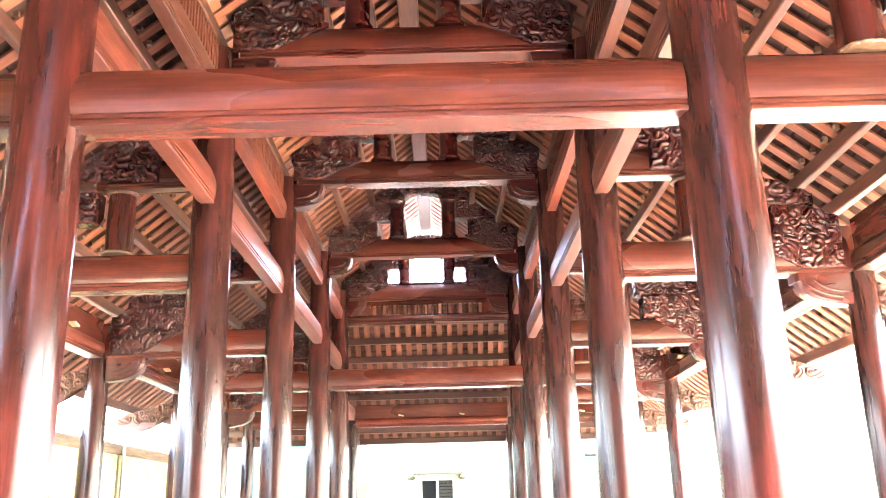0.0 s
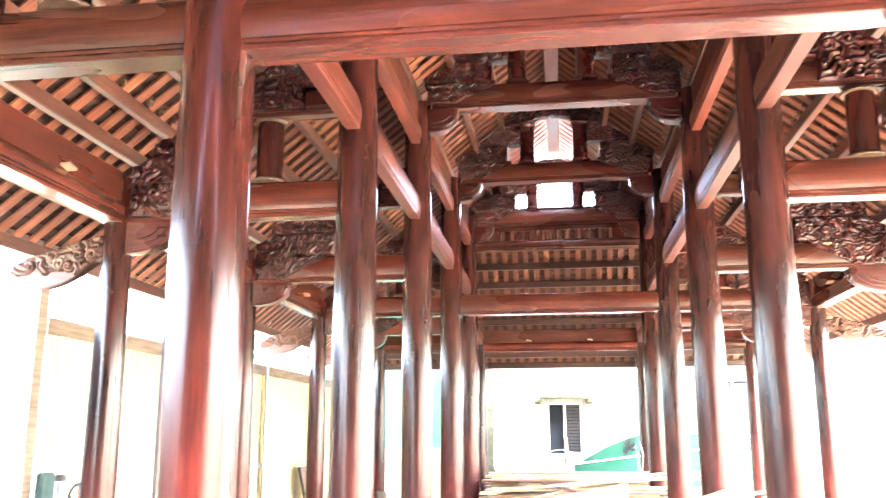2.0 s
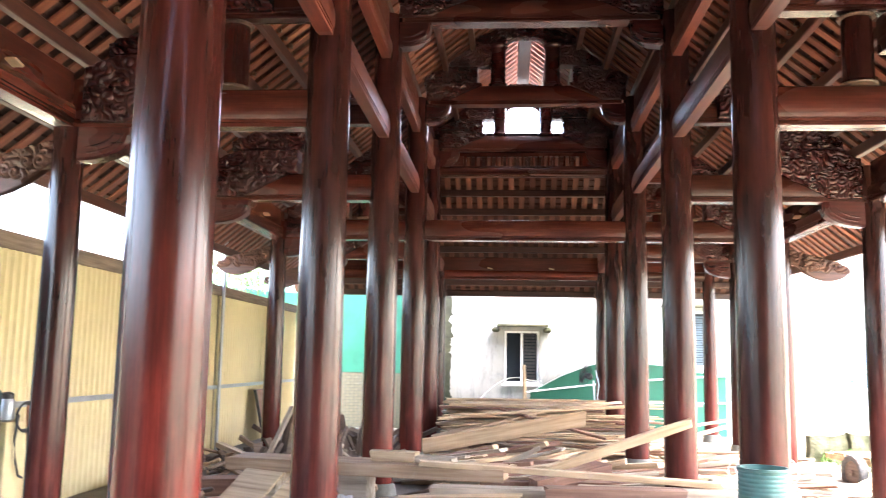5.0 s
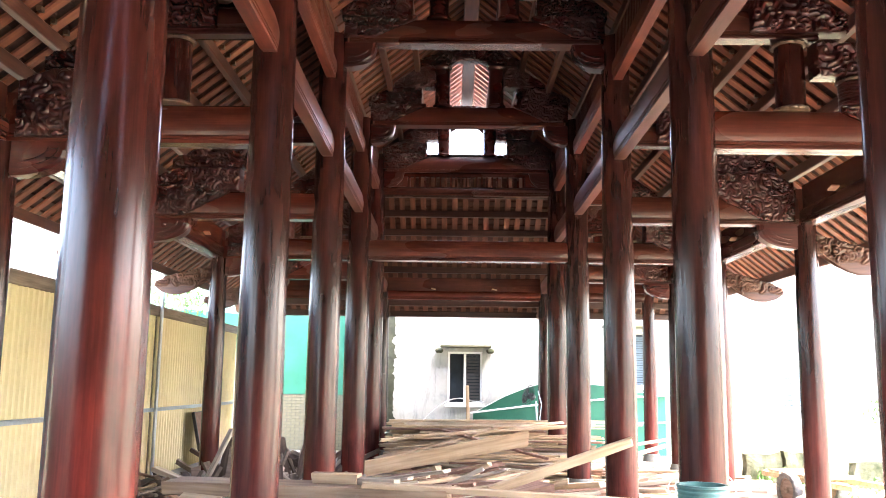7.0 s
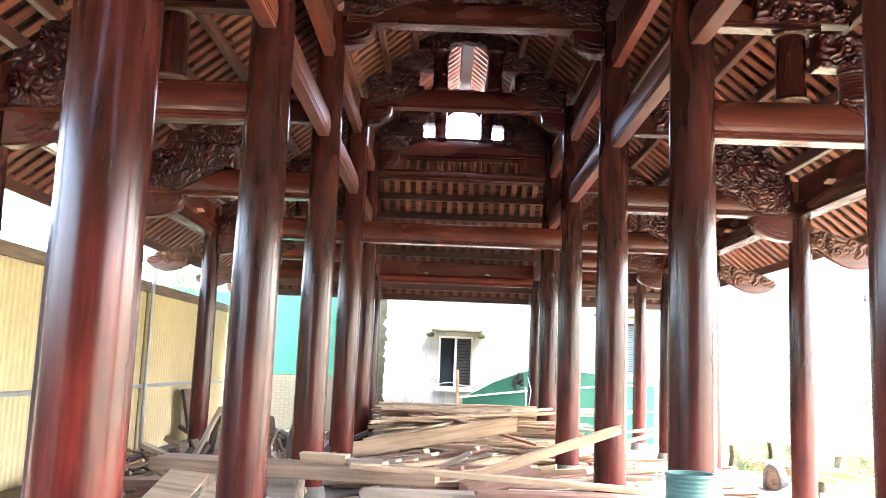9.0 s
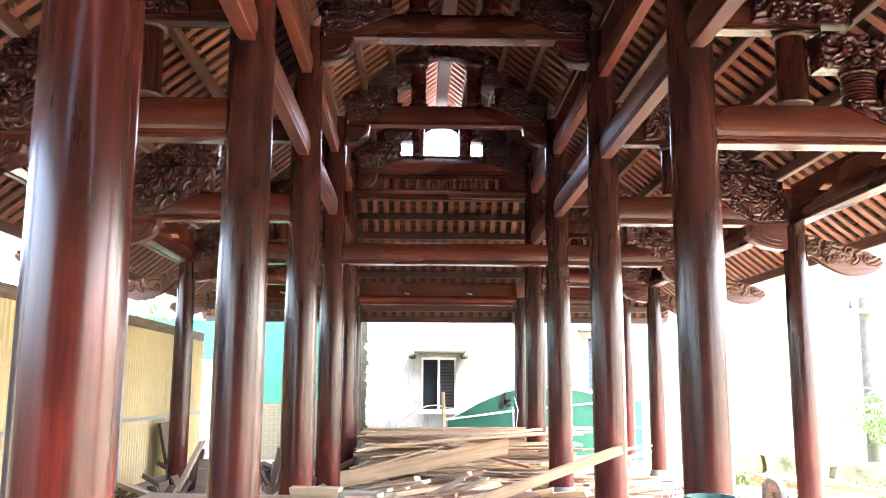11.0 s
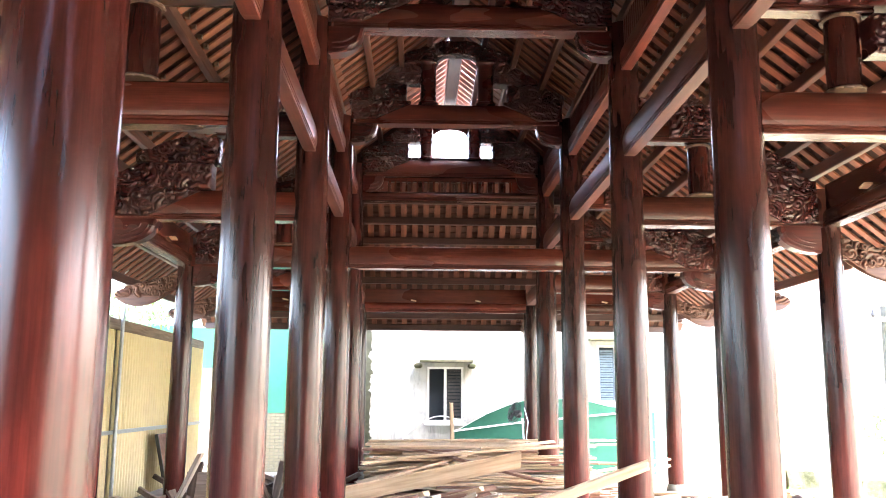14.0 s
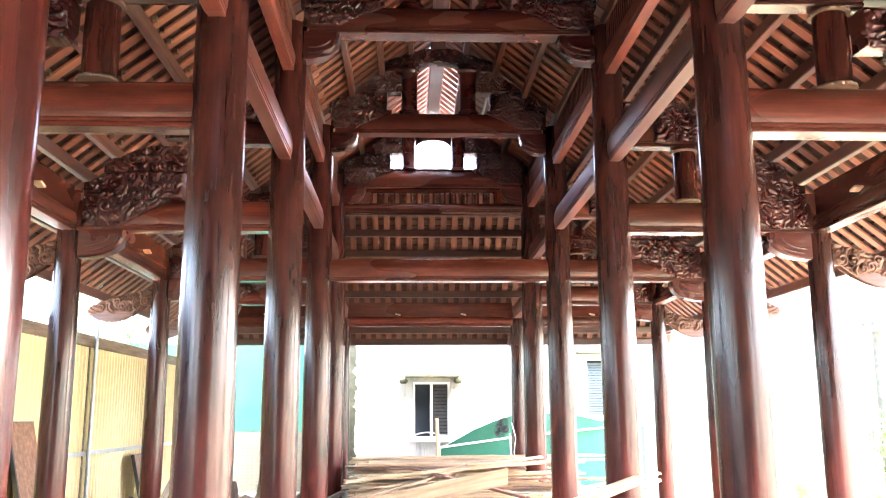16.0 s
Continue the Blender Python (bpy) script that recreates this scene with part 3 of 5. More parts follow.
def eave_mesh():
    bm = bmesh.new()
    for side in (1, -1):
        face = scrolls(0.96, 0.3, 31, 0.06, 0.0, lambda x: bend(x, *EAVE_HIGH), lambda x: bend(x, *EAVE_LOW), step=0.008)
        bmesh.ops.transform(face, matrix=Matrix.Diagonal((1, side, 1, 1)) @ Matrix.Translation((0, -0.045, 0)), verts=face.verts)
        tmp = bpy.data.meshes.new("tmp")
        face.to_mesh(tmp)
        face.free()
        bm.from_mesh(tmp)
        bpy.data.meshes.remove(tmp)
    box(bm, 0.0, 0.3, -0.044, 0.044, 0.0, 0.15)
    return link_mesh("eave_bracket", bm, CARVED_PALE, True)


eave_me = eave_mesh()


def eave_bracket(m):
    solid("eave_bracket", eave_me, None, "curved eave bracket carved with leaves, brown wood", "bracket", "eave brackets", m=m)


for y in BAYS:
    for s in (-1, 1):
        eave_bracket(pose(s * (OUTER + 0.1), y, 3.3, 0, 0, 0 if s > 0 else 180))
for x in (-INNER, INNER):
    eave_bracket(pose(x, END_Y + 0.1, 3.3, 0, 0, 90))

# ---- long beams from frame to frame ----
LONG = [(BAYS[i], BAYS[i + 1]) for i in range(4)]
lower_prof = moulded(0.165, 0.32, 0.035)
upper_prof = moulded(0.15, 0.27, 0.03)


def panel_mesh(length):
    bm = boxed(-0.012, 0.012, 0, length, 0, 0.33)
    n = int(length / 0.085)
    for i in range(n):
        y = (i + 0.5) * length / n
        box(bm, -0.026, 0.026, y - 0.022, y + 0.022, 0.012, 0.32)
    return bm


for a, b in [(-3.0, BAYS[0])] + LONG:
    for s in (-1, 1):
        y0, y1 = a + (0.17 if a > 0 else 0), b - 0.17
        solid("long_beam", prism(lower_prof, 0, y1 - y0, turned=True, taper=0.1), BEAM_Y, "lower long beam of reddish wood with rounded faces", "beam", "lower long beams", m=pose(s * INNER, y0, 4.44))
        solid("long_beam", prism(upper_prof, 0, y1 - y0, turned=True), BEAM_Y, "upper long beam of reddish wood under a slatted panel", "beam", "upper long beams", m=pose(s * INNER, y0, 5.5))
        solid("slatted_panel", panel_mesh(y1 - y0), PANEL, "brown ribbed infill panel between long beam and roof", "panel", "infill panels", m=pose(s * INNER, y0, 5.8))


def eave_beam(length, m):
    t = thing("eave_beam", "deep dark eave beam with a moulded lower edge and pale pegs", "beam", "eave beams", m=m)
    part("moulding", prism(moulded(0.2, 0.2, 0.03), 0, length), BEAM_X, t)
    part("board", prism(squared(0.1, 0.3, 0.008), 0, length), BEAM_X, t, m=pose(0, 0, 0.205))
    for k in range(2):
        part("peg", boxed(-0.06, 0.06, -0.14, 0.14, -0.012, 0.012, 0.004), CHIP, t, "pale raw wood tenon peg", m=pose(length * (0.3 + 0.4 * k), 0, 0.25, 0, 12, 0))


for a, b in [(-3.0, BAYS[0])] + LONG + [(BAYS[4], END_Y)]:
    for s in (-1, 1):
        y0, y1 = a + (0.1 if a > 0 else 0), b - 0.1
        eave_beam(y1 - y0, pose(s * OUTER, y0, 3.66, 0, 0, 90))
for a, b in ((-OUTER, -INNER), (-INNER, INNER), (INNER, OUTER)):
    eave_beam(b - a - 0.2, pose(a + 0.1, END_Y, 3.5))
# beams from the end frame to the end columns
for s in (-1, 1):
    solid("end_beam", prism(moulded(0.2, 0.3), 0, END_Y - BAYS[4] - 0.3, turned=True), BEAM_Y, "red lacquered beam joining the end columns", "beam", "end beams", m=pose(s * INNER, BAYS[4] + 0.17, 3.67))
# tie over the gable and the beams below it
solid("gable_beam", prism(moulded(0.2, 0.17), -INNER + 0.1, INNER - 0.1), BEAM_X, "dark red moulded beam below the open gable", "beam", m=pose(0, BAYS[4], 5.41))
vent = thing("vent_screen", "row of short red slats between two gable beams", "screen", m=pose(0, BAYS[4], 5.595))
part("side_panel", boxed(-1.7, -1.2, -0.04, 0.04, 0.0, 0.27), BEAM_X, vent)
part("side_panel", boxed(1.2, 1.7, -0.04, 0.04, 0.0, 0.27), BEAM_X, vent)
part("rail", boxed(-1.2, 1.2, -0.045, 0.045, 0.21, 0.27), BEAM_X, vent)
for k in range(23):
    x = -1.16 + k * 2.32 / 22
    part("slat", boxed(x - 0.018, x + 0.018, -0.03, 0.03, 0.0, 0.21), BEAM_X, vent)

# ---- roof ----
roof_top = END_Y + 1.15
ridge = solid("ridge_beam", prism(squared(0.24, 0.24, 0.02), 0, HIP_Y + 4.3, turned=True), PURLIN, "pale brown ridge beam along the top of the roof", "beam", m=pose(0, -3.0, 7.42))
PURLINS = (0.44, 0.9, 1.36, 1.86, 2.42, 3.0, 3.44, 3.86, 4.185, 4.75, 5.28)


def slope_side(s):
    name = "roof_slope"
    t = thing(name, "timber roof slope of purlins and orange laths under clay tiles", "roof", kind="structure")
    for x in PURLINS:
        y1 = HIP_Y + (1.2 if x < 0.8 else 0.25) if x < 2.1 else HIP_Y + x - 2.09
        part("purlin", prism(squared(0.09 if x < 5 else 0.05, 0.14), 0, y1 + 3.0, turned=True), PURLIN, t, m=pose(s * x, -3.0, roof_z(x)))
    ang = math.degrees(math.atan(SLOPE))
    k = math.hypot(1, SLOPE)
    spans = ((0.05, 1.95, 0.0), (1.75, EAVE, 0.08))
    meshes = {}
    n = int((HIP_Y + 4.1) / 0.25)
    for i in range(n + 22):
        for x0, x1, off in spans:
            y = -3.0 + i * 0.25 + off
            a, b = x0, x1
            if y > HIP_Y + 0.15:
                a = max(a, 2.14 + y - HIP_Y) if off or y > HIP_Y + 1.15 else a
                b = b if off else 0.9
            if b - a < 0.15 or y > roof_top + 0.1:
                continue
            half = 0.1 if y > 14.8 and not off else 0.058
            length = round(b - a, 2)
            key = (length, half)
            if key not in meshes:
                meshes[key] = link_mesh("lath", boxed(0, length * k, -half, half, 0, 0.022), LATH)
            part("lath", meshes[key], None, t, m=pose(s * a, y + random.uniform(-0.012, 0.012), roof_z(a) + 0.145, 0, ang if s > 0 else 180 - ang, 0) @ (Matrix.Identity(4) if s > 0 else pose(0, 0, -0.022, 0, 0, 0)))
    return t


def tile_sheet(rows):
    """Courses of tiles as a stepped sheet: rows of corner points from ridge to eave."""
    bm = bmesh.new()
    for (a, b), (c, d) in zip(rows, rows[1:]):
        up = Vector((0, 0, 0.028))
        vs = [bm.verts.new(p) for p in (a, b, Vector(d) + up, Vector(c) + up)]
        bm.faces.new(vs)
        low = [bm.verts.new(p) for p in (Vector(c) + up, Vector(d) + up, d, c)]
        bm.faces.new(low)
        vs2 = [bm.verts.new(Vector(p) + Vector((0, 0, 0.06))) for p in (a, b, d, c)]
        bm.faces.new(vs2)
    return bm


for s in (-1, 1):
    rs = slope_side(s)
    rows = []
    n = 40
    for i in range(n + 1):
        x = 0.0 + (EAVE + 0.08) * i / n
        y1 = HIP_Y + 0.25 if x < 2.09 else HIP_Y + x - 2.09 + 0.04
        z = roof_z(x) + 0.225
        if x < 0.62:
            y1 = 15.0
        rows.append(((s * x, -3.1, z), (s * x, y1, z)))
    part("tiles", tile_sheet(rows), TILE, rs, "old clay tiles seen from below")

hip = thing("roof_slope_end", "hipped end slope of purlins and laths under clay tiles", "roof", kind="structure")
hz = lambda y: HIP_Z - SLOPE * (y - HIP_Y)
for dy in (0.2, 0.62, 1.04, 1.46, 1.9, 2.35, 2.85, 3.2, 3.5):
    w = min(2.09 + dy, EAVE + 0.1)
    part("purlin", prism(squared(0.11, 0.14), -w + 0.05, w - 0.05), PURLIN_X_SHADED, hip, m=pose(0, HIP_Y + dy, hz(HIP_Y + dy)))
ang = math.degrees(math.atan(SLOPE))
kk = math.hypot(1, SLOPE)
hip_meshes = {}
for i in range(-24, 25):
    x = i * 0.227
    a = max(0.0, abs(x) - 2.09 + 0.05)
    b = 3.62
    if b - a < 0.15:
        continue
    key = round(b - a, 2)
    if key not in hip_meshes:
        hip_meshes[key] = link_mesh("lath", boxed(-0.058, 0.058, 0, key * kk, 0, 0.022), LATH_Y_SHADED)
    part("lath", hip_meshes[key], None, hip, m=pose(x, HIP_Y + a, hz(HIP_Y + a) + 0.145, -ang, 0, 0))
rows = []
for i in range(29):
    dy = 3.66 * i / 28
    w = min(2.09 + dy, EAVE + 0.1) + 0.04
    z = hz(HIP_Y + dy) + 0.225
    rows.append(((-w, HIP_Y + dy, z), (w, HIP_Y + dy, z)))
part("tiles", tile_sheet(rows), TILE, hip, "old clay tiles seen from below")
for s in (-1, 1):
    bm = prism(squared(0.14, 0.2), 0, 4.75)
    solid("hip_rafter", bm, PURLIN_X_SHADED, "square hip rafter at the roof corner", "rafter", "hip rafters", m=Matrix.Translation((s * 2.09, HIP_Y, HIP_Z - 0.09)) @ Vector((s * 3.2, 3.2, -2.56)).to_track_quat("X", "Z").to_matrix().to_4x4())

# ---- surroundings ----
# yellow sheet fence beside the hall
FX = -5.4
fence = thing("fence", "tall yellow corrugated sheet fence with a wooden top rail", "fence", kind="structure")


def corrugated(y0, y1, z0, z1):
    bm = bmesh.new()
    n = int((y1 - y0) / 0.0225)
    prev = None
    for i in range(n + 1):
        y = y0 + (y1 - y0) * i / n
        x = FX + (0.03 if i % 6 < 2 else -0.008 if i % 6 in (3, 4) else 0.002)
        cur = [bm.verts.new((x, y, z0)), bm.verts.new((x, y, z1)), bm.verts.new((x - 0.003, y, z1)), bm.verts.new((x - 0.003, y, z0))]
        if prev:
            for k in range(4):
                bm.faces.new((prev[k], cur[k], cur[(k + 1) % 4], prev[(k + 1) % 4]))
        prev = cur
    return bm


for y0, y1 in ((8.12, 11.41), (11.41, 14.84), (14.84, 17.61), (17.61, 20.3)):
    part("sheet", corrugated(y0, y1 + 0.08, -0.1, 2.75), SHEET, fence)
part("joint", boxed(FX - 0.01, FX + 0.03, 14.78, 14.82, -0.1, 2.75), BLACK, fence, "dark joint between sheets")
part("top_rail", boxed(FX - 0.06, FX + 0.05, 8.1, 20.3, 2.72, 2.9, 0.006), OLD_WOOD, fence, "brown wooden top rail")
part("middle_rail", boxed(FX + 0.02, FX + 0.07, 8.1, 20.3, 1.09, 1.15), STEEL, fence, "grey steel middle rail")
part("post", boxed(FX - 0.02, FX + 0.1, 7.84, 8.0, -0.1, 3.4, 0.006), OLD_WOOD, fence, "weathered wooden end post")
part("post", lathe([(0.03, -0.1), (0.03, 3.75)], 12, m=Matrix.Translation((FX + 0.1, 14.86, 0))), STEEL, fence, "thin grey steel pole")

part("stick", tube([(FX + 0.075, 8.92, 1.12), (FX + 0.08, 8.98, 0.5), (FX + 0.075, 9.02, -0.05)], 0.014, 6), LATH, fence, "thin orange-brown stick")

# painted board beside the fence


def mural_mat():
    m, nt, b = node_mat("landscape_painting")
    tc = nt.nodes.new("ShaderNodeTexCoord")
    sep = nt.nodes.new("ShaderNodeSeparateXYZ")
    nt.links.new(tc.outputs["Object"], sep.inputs[0])
    n1 = noise_tex(nt, tc.outputs["Object"], 2.4, 6, 0.62, 0.4)
    n2 = noise_tex(nt, tc.outputs["Object"], 7, 6, 0.7)
    # the rocks' outline: how far they reach along the board at each height
    up = nt.nodes.new("ShaderNodeMath")
    up.operation, up.inputs[1].default_value = "MULTIPLY", 1 / 2.78
    nt.links.new(sep.outputs["Z"], up.inputs[0])
    reach = ramp(nt, [(0.0, (0.92,) * 3), (0.25, (0.92,) * 3), (0.42, (0.8,) * 3), (0.57, (0.68,) * 3), (0.7, (0.8,) * 3), (1.0, (0.79,) * 3)])
    nt.links.new(up.outputs[0], reach.inputs[0])
    far = nt.nodes.new("ShaderNodeMath")
    far.operation, far.inputs[1].default_value = "MULTIPLY", 1 / 3.4
    nt.links.new(sep.outputs["Y"], far.inputs[0])
    gap = nt.nodes.new("ShaderNodeMath")
    gap.operation = "SUBTRACT"
    nt.links.new(reach.outputs[0], gap.inputs[0])
    nt.links.new(far.outputs[0], gap.inputs[1])
    wob = nt.nodes.new("ShaderNodeMath")
    wob.operation, wob.inputs[1].default_value = "MULTIPLY_ADD", 0.16
    nt.links.new(n1.outputs[0], wob.inputs[0])
    nt.links.new(gap.outputs[0], wob.inputs[2])
    r1 = ramp(nt, [(0.075, (0, 0, 0)), (0.09, (1, 1, 1))])
    nt.links.new(wob.outputs[0], r1.inputs[0])
    rock = ramp(nt, [(0.3, (0.015, 0.04, 0.07)), (0.48, (0.03, 0.15, 0.14)), (0.7, (0.05, 0.17, 0.36))])
    nt.links.new(n2.outputs[0], rock.inputs[0])
    sky = ramp(nt, [(0.2, (0.26, 0.42, 0.54)), (0.8, (0.4, 0.55, 0.64))])
    nt.links.new(n2.outputs[0], sky.inputs[0])
    nt.links.new(mix_rgb(nt, r1.outputs[0], sky.outputs[0], rock.outputs[0]), b.inputs["Base Color"])
    b.inputs["Roughness"].default_value = 0.45
    return m


solid("painted_board", boxed(-0.02, 0.02, 0, 3.24, 0, 2.78, 0.004), mural_mat(), "large painted board with blue-green rocks and water", "painting", m=pose(FX + 0.06, 4.55, 0.0))

# neighbouring house at the far end
HY = 21.6
house = thing("house", "white plastered house with a dark two-light window and weathered wall", "house")


# the front wall in strips round its two window openings
for a0, b0, c0, d0 in ((-2.0, -0.36, -0.12, 6.5), (0.5, 3.72, -0.12, 6.5), (4.6, 7.93, -0.12, 6.5), (8.57, 14.0, -0.12, 6.5), (-0.36, 0.5, -0.12, 1.12), (-0.36, 0.5, 2.42, 6.5), (3.72, 4.6, -0.12, 1.6), (3.72, 4.6, 2.97, 6.5), (7.93, 8.57, -0.12, 1.15), (7.93, 8.57, 2.35, 6.5)):
    part("wall", boxed(a0, b0, HY, HY + 0.22, c0, d0), PLASTER, house)
part("wall", boxed(-2.0, -1.78, HY + 0.22, HY + 6, -0.12, 6.5), PLASTER, house)
part("roof", boxed(-2.2, 14.2, HY - 0.25, HY + 6.2, 6.5, 6.65, 0.02), CONCRETE, house, "flat grey concrete roof slab")
stain = [(-1.7 + 0.1 * noise.noise((0, 0, k * 0.13)) + 0.06 * noise.noise((3, 0, k * 0.5)) + 0.025 * noise.noise((7, 0, k * 1.7)), HY - 0.012, -0.12 + k * 0.025) for k in range(252)]
part("corner_stain", sheet_panel([(-2.0, HY - 0.012, -0.12)] + stain + [(-2.0, HY - 0.012, 6.2)], 0.008), DARK_MOSS, house, "mossy weathered streak down the wall corner")



def window(x0, x1, z0, z1, slats, slat_mat=None):
    w = part("window", boxed(x0, x1, HY + 0.1, HY + 0.115, z0, z1), GLASS, house)
    bm = bmesh.new()
    f = 0.05
    for a, b, c, d in ((x0, x0 + f, z0, z1), (x1 - f, x1, z0, z1), (x0 + f, x1 - f, z0, z0 + f), (x0 + f, x1 - f, z1 - f, z1), ((x0 + x1) / 2 - 0.03, (x0 + x1) / 2 + 0.03, z0 + f, z1 - f)):
        box(bm, a, b, HY + 0.03, HY + 0.097, c, d, 0.004)
    part("frame", bm, WHITE, w, "white window frame")
    if slats:
        n = int((z1 - z0 - 0.12) / 0.06)
        for k in range(n):
            part("slat", boxed(x0 + f, x1 - f, HY + 0.05, HY + 0.09, z0 + 0.07 + k * 0.06, z0 + 0.115 + k * 0.06), slat_mat, w)
    part("sill", boxed(x0 - 0.06, x1 + 0.06, HY - 0.05, HY + 0.03, z0 - 0.07, z0 - 0.004, 0.01), WHITE, w, "white window sill")
    return w


right_light = window(-0.36, 0.5, 1.12, 2.42, False)
for k in range(15):
    part("slat", boxed(0.105, 0.445, HY + 0.06, HY + 0.085, 1.19 + k * 0.08, 1.25 + k * 0.08), BLACK, right_light, "dark louvre slat")
window(3.72, 4.6, 1.6, 2.97, True, SHUTTER)
window(7.93, 8.57, 1.15, 2.35, True, BLUE_PANE)
part("window_hood", boxed(3.5, 4.8, HY - 0.3, HY - 0.004, 3.06, 3.12, 0.01), MOSSY, house, "dark stained concrete hood over a shuttered window")
bm = boxed(-0.55, 0.72, HY - 0.3, HY - 0.004, 2.52, 2.58, 0.01)
part("window_hood", bm, MOSSY, house, "thin stained concrete hood over the window")
for x in (-0.58, 0.7):
    part("corbel", boxed(x - 0.1, x + 0.1, HY - 0.2, HY - 0.004, 2.38, 2.5, 0.04), MOSSY, house, "mossy corbel")

# green sheet screens in the yard
crest = [(0.27, 0.93), (1.0, 1.33), (1.49, 1.53), (1.83, 1.64), (2.6, 1.7), (3.43, 1.63), (3.85, 1.52), (4.9, 1.42)]
screen = thing("green_screen", "green plastic sheet screen with a humped top and pale pipes", "screen")
part("sheet", sheet_panel([(0.25, 21.0, -0.12), (4.9, 21.0, -0.12)] + [(x, 21.0, z) for x, z in crest[::-1]], 0.02), TARP, screen)
part("top_cord", tube([(x, 20.99, z + 0.005) for x, z in crest], 0.009, 6), WHITE, screen, "pale cord along the top edge")
part("pipe", tube([(0.2, 20.95, 0.94), (1.8, 20.95, 1.15), (3.85, 20.95, 1.35), (5.0, 20.95, 1.42)], 0.024, 6), WHITE, screen, "long pale plastic pipe")
part("pipe", tube([(2.5, 20.95, 0.72), (5.0, 20.95, 0.78)], 0.02, 6), WHITE, screen, "thin pale lower pipe")
solid("green_screen", sheet_panel([(-4.8, 22.6, 1.3), (-1.9, 22.6, 1.3), (-1.9, 22.6, 3.4), (-4.8, 22.6, 3.4)], 0.05), TARP, "tall green sheet wall over a pale brick base", "screen")
bw = thing("brick_wall", "pale unplastered brick wall below the green sheet", "wall", kind="structure")
part("core", boxed(-4.9, -1.85, 22.62, 22.8, -0.12, 1.3), MORTAR, bw)
brick_me = link_mesh("brick", boxed(0, 0.21, -0.015, 0.0, 0, 0.065, 0.004), BRICK)
for r in range(18):
    for c in range(13):
        part("brick", brick_me, None, bw, m=pose(-4.88 + c * 0.23 + (0.11 if r % 2 else 0), 22.62, -0.1 + r * 0.077))

# weatherboarding that closes the gable round its openings
GZ = CAP_Z - 0.12
for s in (-1, 1):
    g = solid("gable_board", sheet_panel([(0.8, 0, GZ + 0.33), (1.9, 0, GZ + 0.33), (1.9, 0, roof_z(1.9) + 0.22), (0.62, 0, GZ + 1.44), (0.33, 0, GZ + 1.44), (0.33, 0, GZ + 0.68), (0.8, 0, GZ + 0.68)], 0.03), CARVED, "dark board closing the gable beside its openings", "board", "gable boards", m=(Matrix.Identity(4) if s > 0 else MIRROR) @ pose(0, BAYS[4] + 0.1, 0))
solid("gable_board", sheet_panel([(-0.335, 0, GZ + 0.87), (-0.29, 0, GZ + 0.935), (-0.19, 0, GZ + 0.99), (0, 0, GZ + 1.015), (0.19, 0, GZ + 0.99), (0.29, 0, GZ + 0.935), (0.335, 0, GZ + 0.87), (0.329, 0, GZ + 1.44), (-0.329, 0, GZ + 1.44)], 0.03), CARVED, "dark board closing the top of the gable", "board", "gable boards", m=pose(0, BAYS[4] + 0.1, 0))

solid("gable_back", sheet_panel([(-4.9, -3.2, 3.6), (4.9, -3.2, 3.6), (0, -3.2, 7.75)], 0.15), OLD_WOOD, "plain dark timber gable boarding behind the hall", "wall", kind="structure")

# pale chips and lath ends left on the purlins
rnd = random.Random(5)
bm = bmesh.new()
for s in (-1, 1):
    for x in (2.42, 3.0, 3.44, 3.86, 4.75):
        for i in range(80):
            y = -3.0 + i * 0.25 + 0.2
            if rnd.random() < 0.8 and y < HIP_Y + x - 2.3:
                w = rnd.uniform(0.016, 0.034)
                box(bm, s * (x - 0.07) - 0.022, s * (x - 0.07) + 0.022, y - w, y + w, roof_z(x - 0.07) + 0.1, roof_z(x - 0.07) + 0.145)
solid("lath_packing", bm, RING, "pale wooden packing pieces between laths and purlins", "packing", kind="stuff")

# ---- timber lying in the hall ----


def board(p, q, width, thick, material, label, name="plank", group="timber pile", tilt=0.0):
    """A sawn board from p to q (the middle of its underside), worn at the corners."""
    p, q = Vector(p), Vector(q)
    d = q - p
    length = d.length
    r = random.Random(int(length * 1000 + p.x * 77))
    bm = bmesh.new()
    n = 5
    rows = []
    for i in range(n + 1):
        x = length * i / n
        o = r.uniform(-0.006, 0.006)
        c = 0.006
        w = width / 2 + r.uniform(-0.008, 0.004)
        rows.append([bm.verts.new((x + (r.uniform(-0.03, 0.03) if i in (0, n) else 0), y, z + o * 0.3)) for y, z in ((-w + c, 0), (w - c, 0), (w, c), (w, thick - c), (w - c, thick), (-w + c, thick), (-w, thick - c), (-w, c))])
    for a, b in zip(rows, rows[1:]):
        for k in range(8):
            bm.faces.new((a[k], a[(k + 1) % 8], b[(k + 1) % 8], b[k]))
    bm.faces.new(rows[0])
    bm.faces.new(rows[-1][::-1])
    m = Matrix.Translation(p) @ d.to_track_quat("X", "Z").to_matrix().to_4x4() @ pose(0, 0, 0, tilt, 0, 0)
    return solid(name, bm, material, label, "plank", group, m=m)


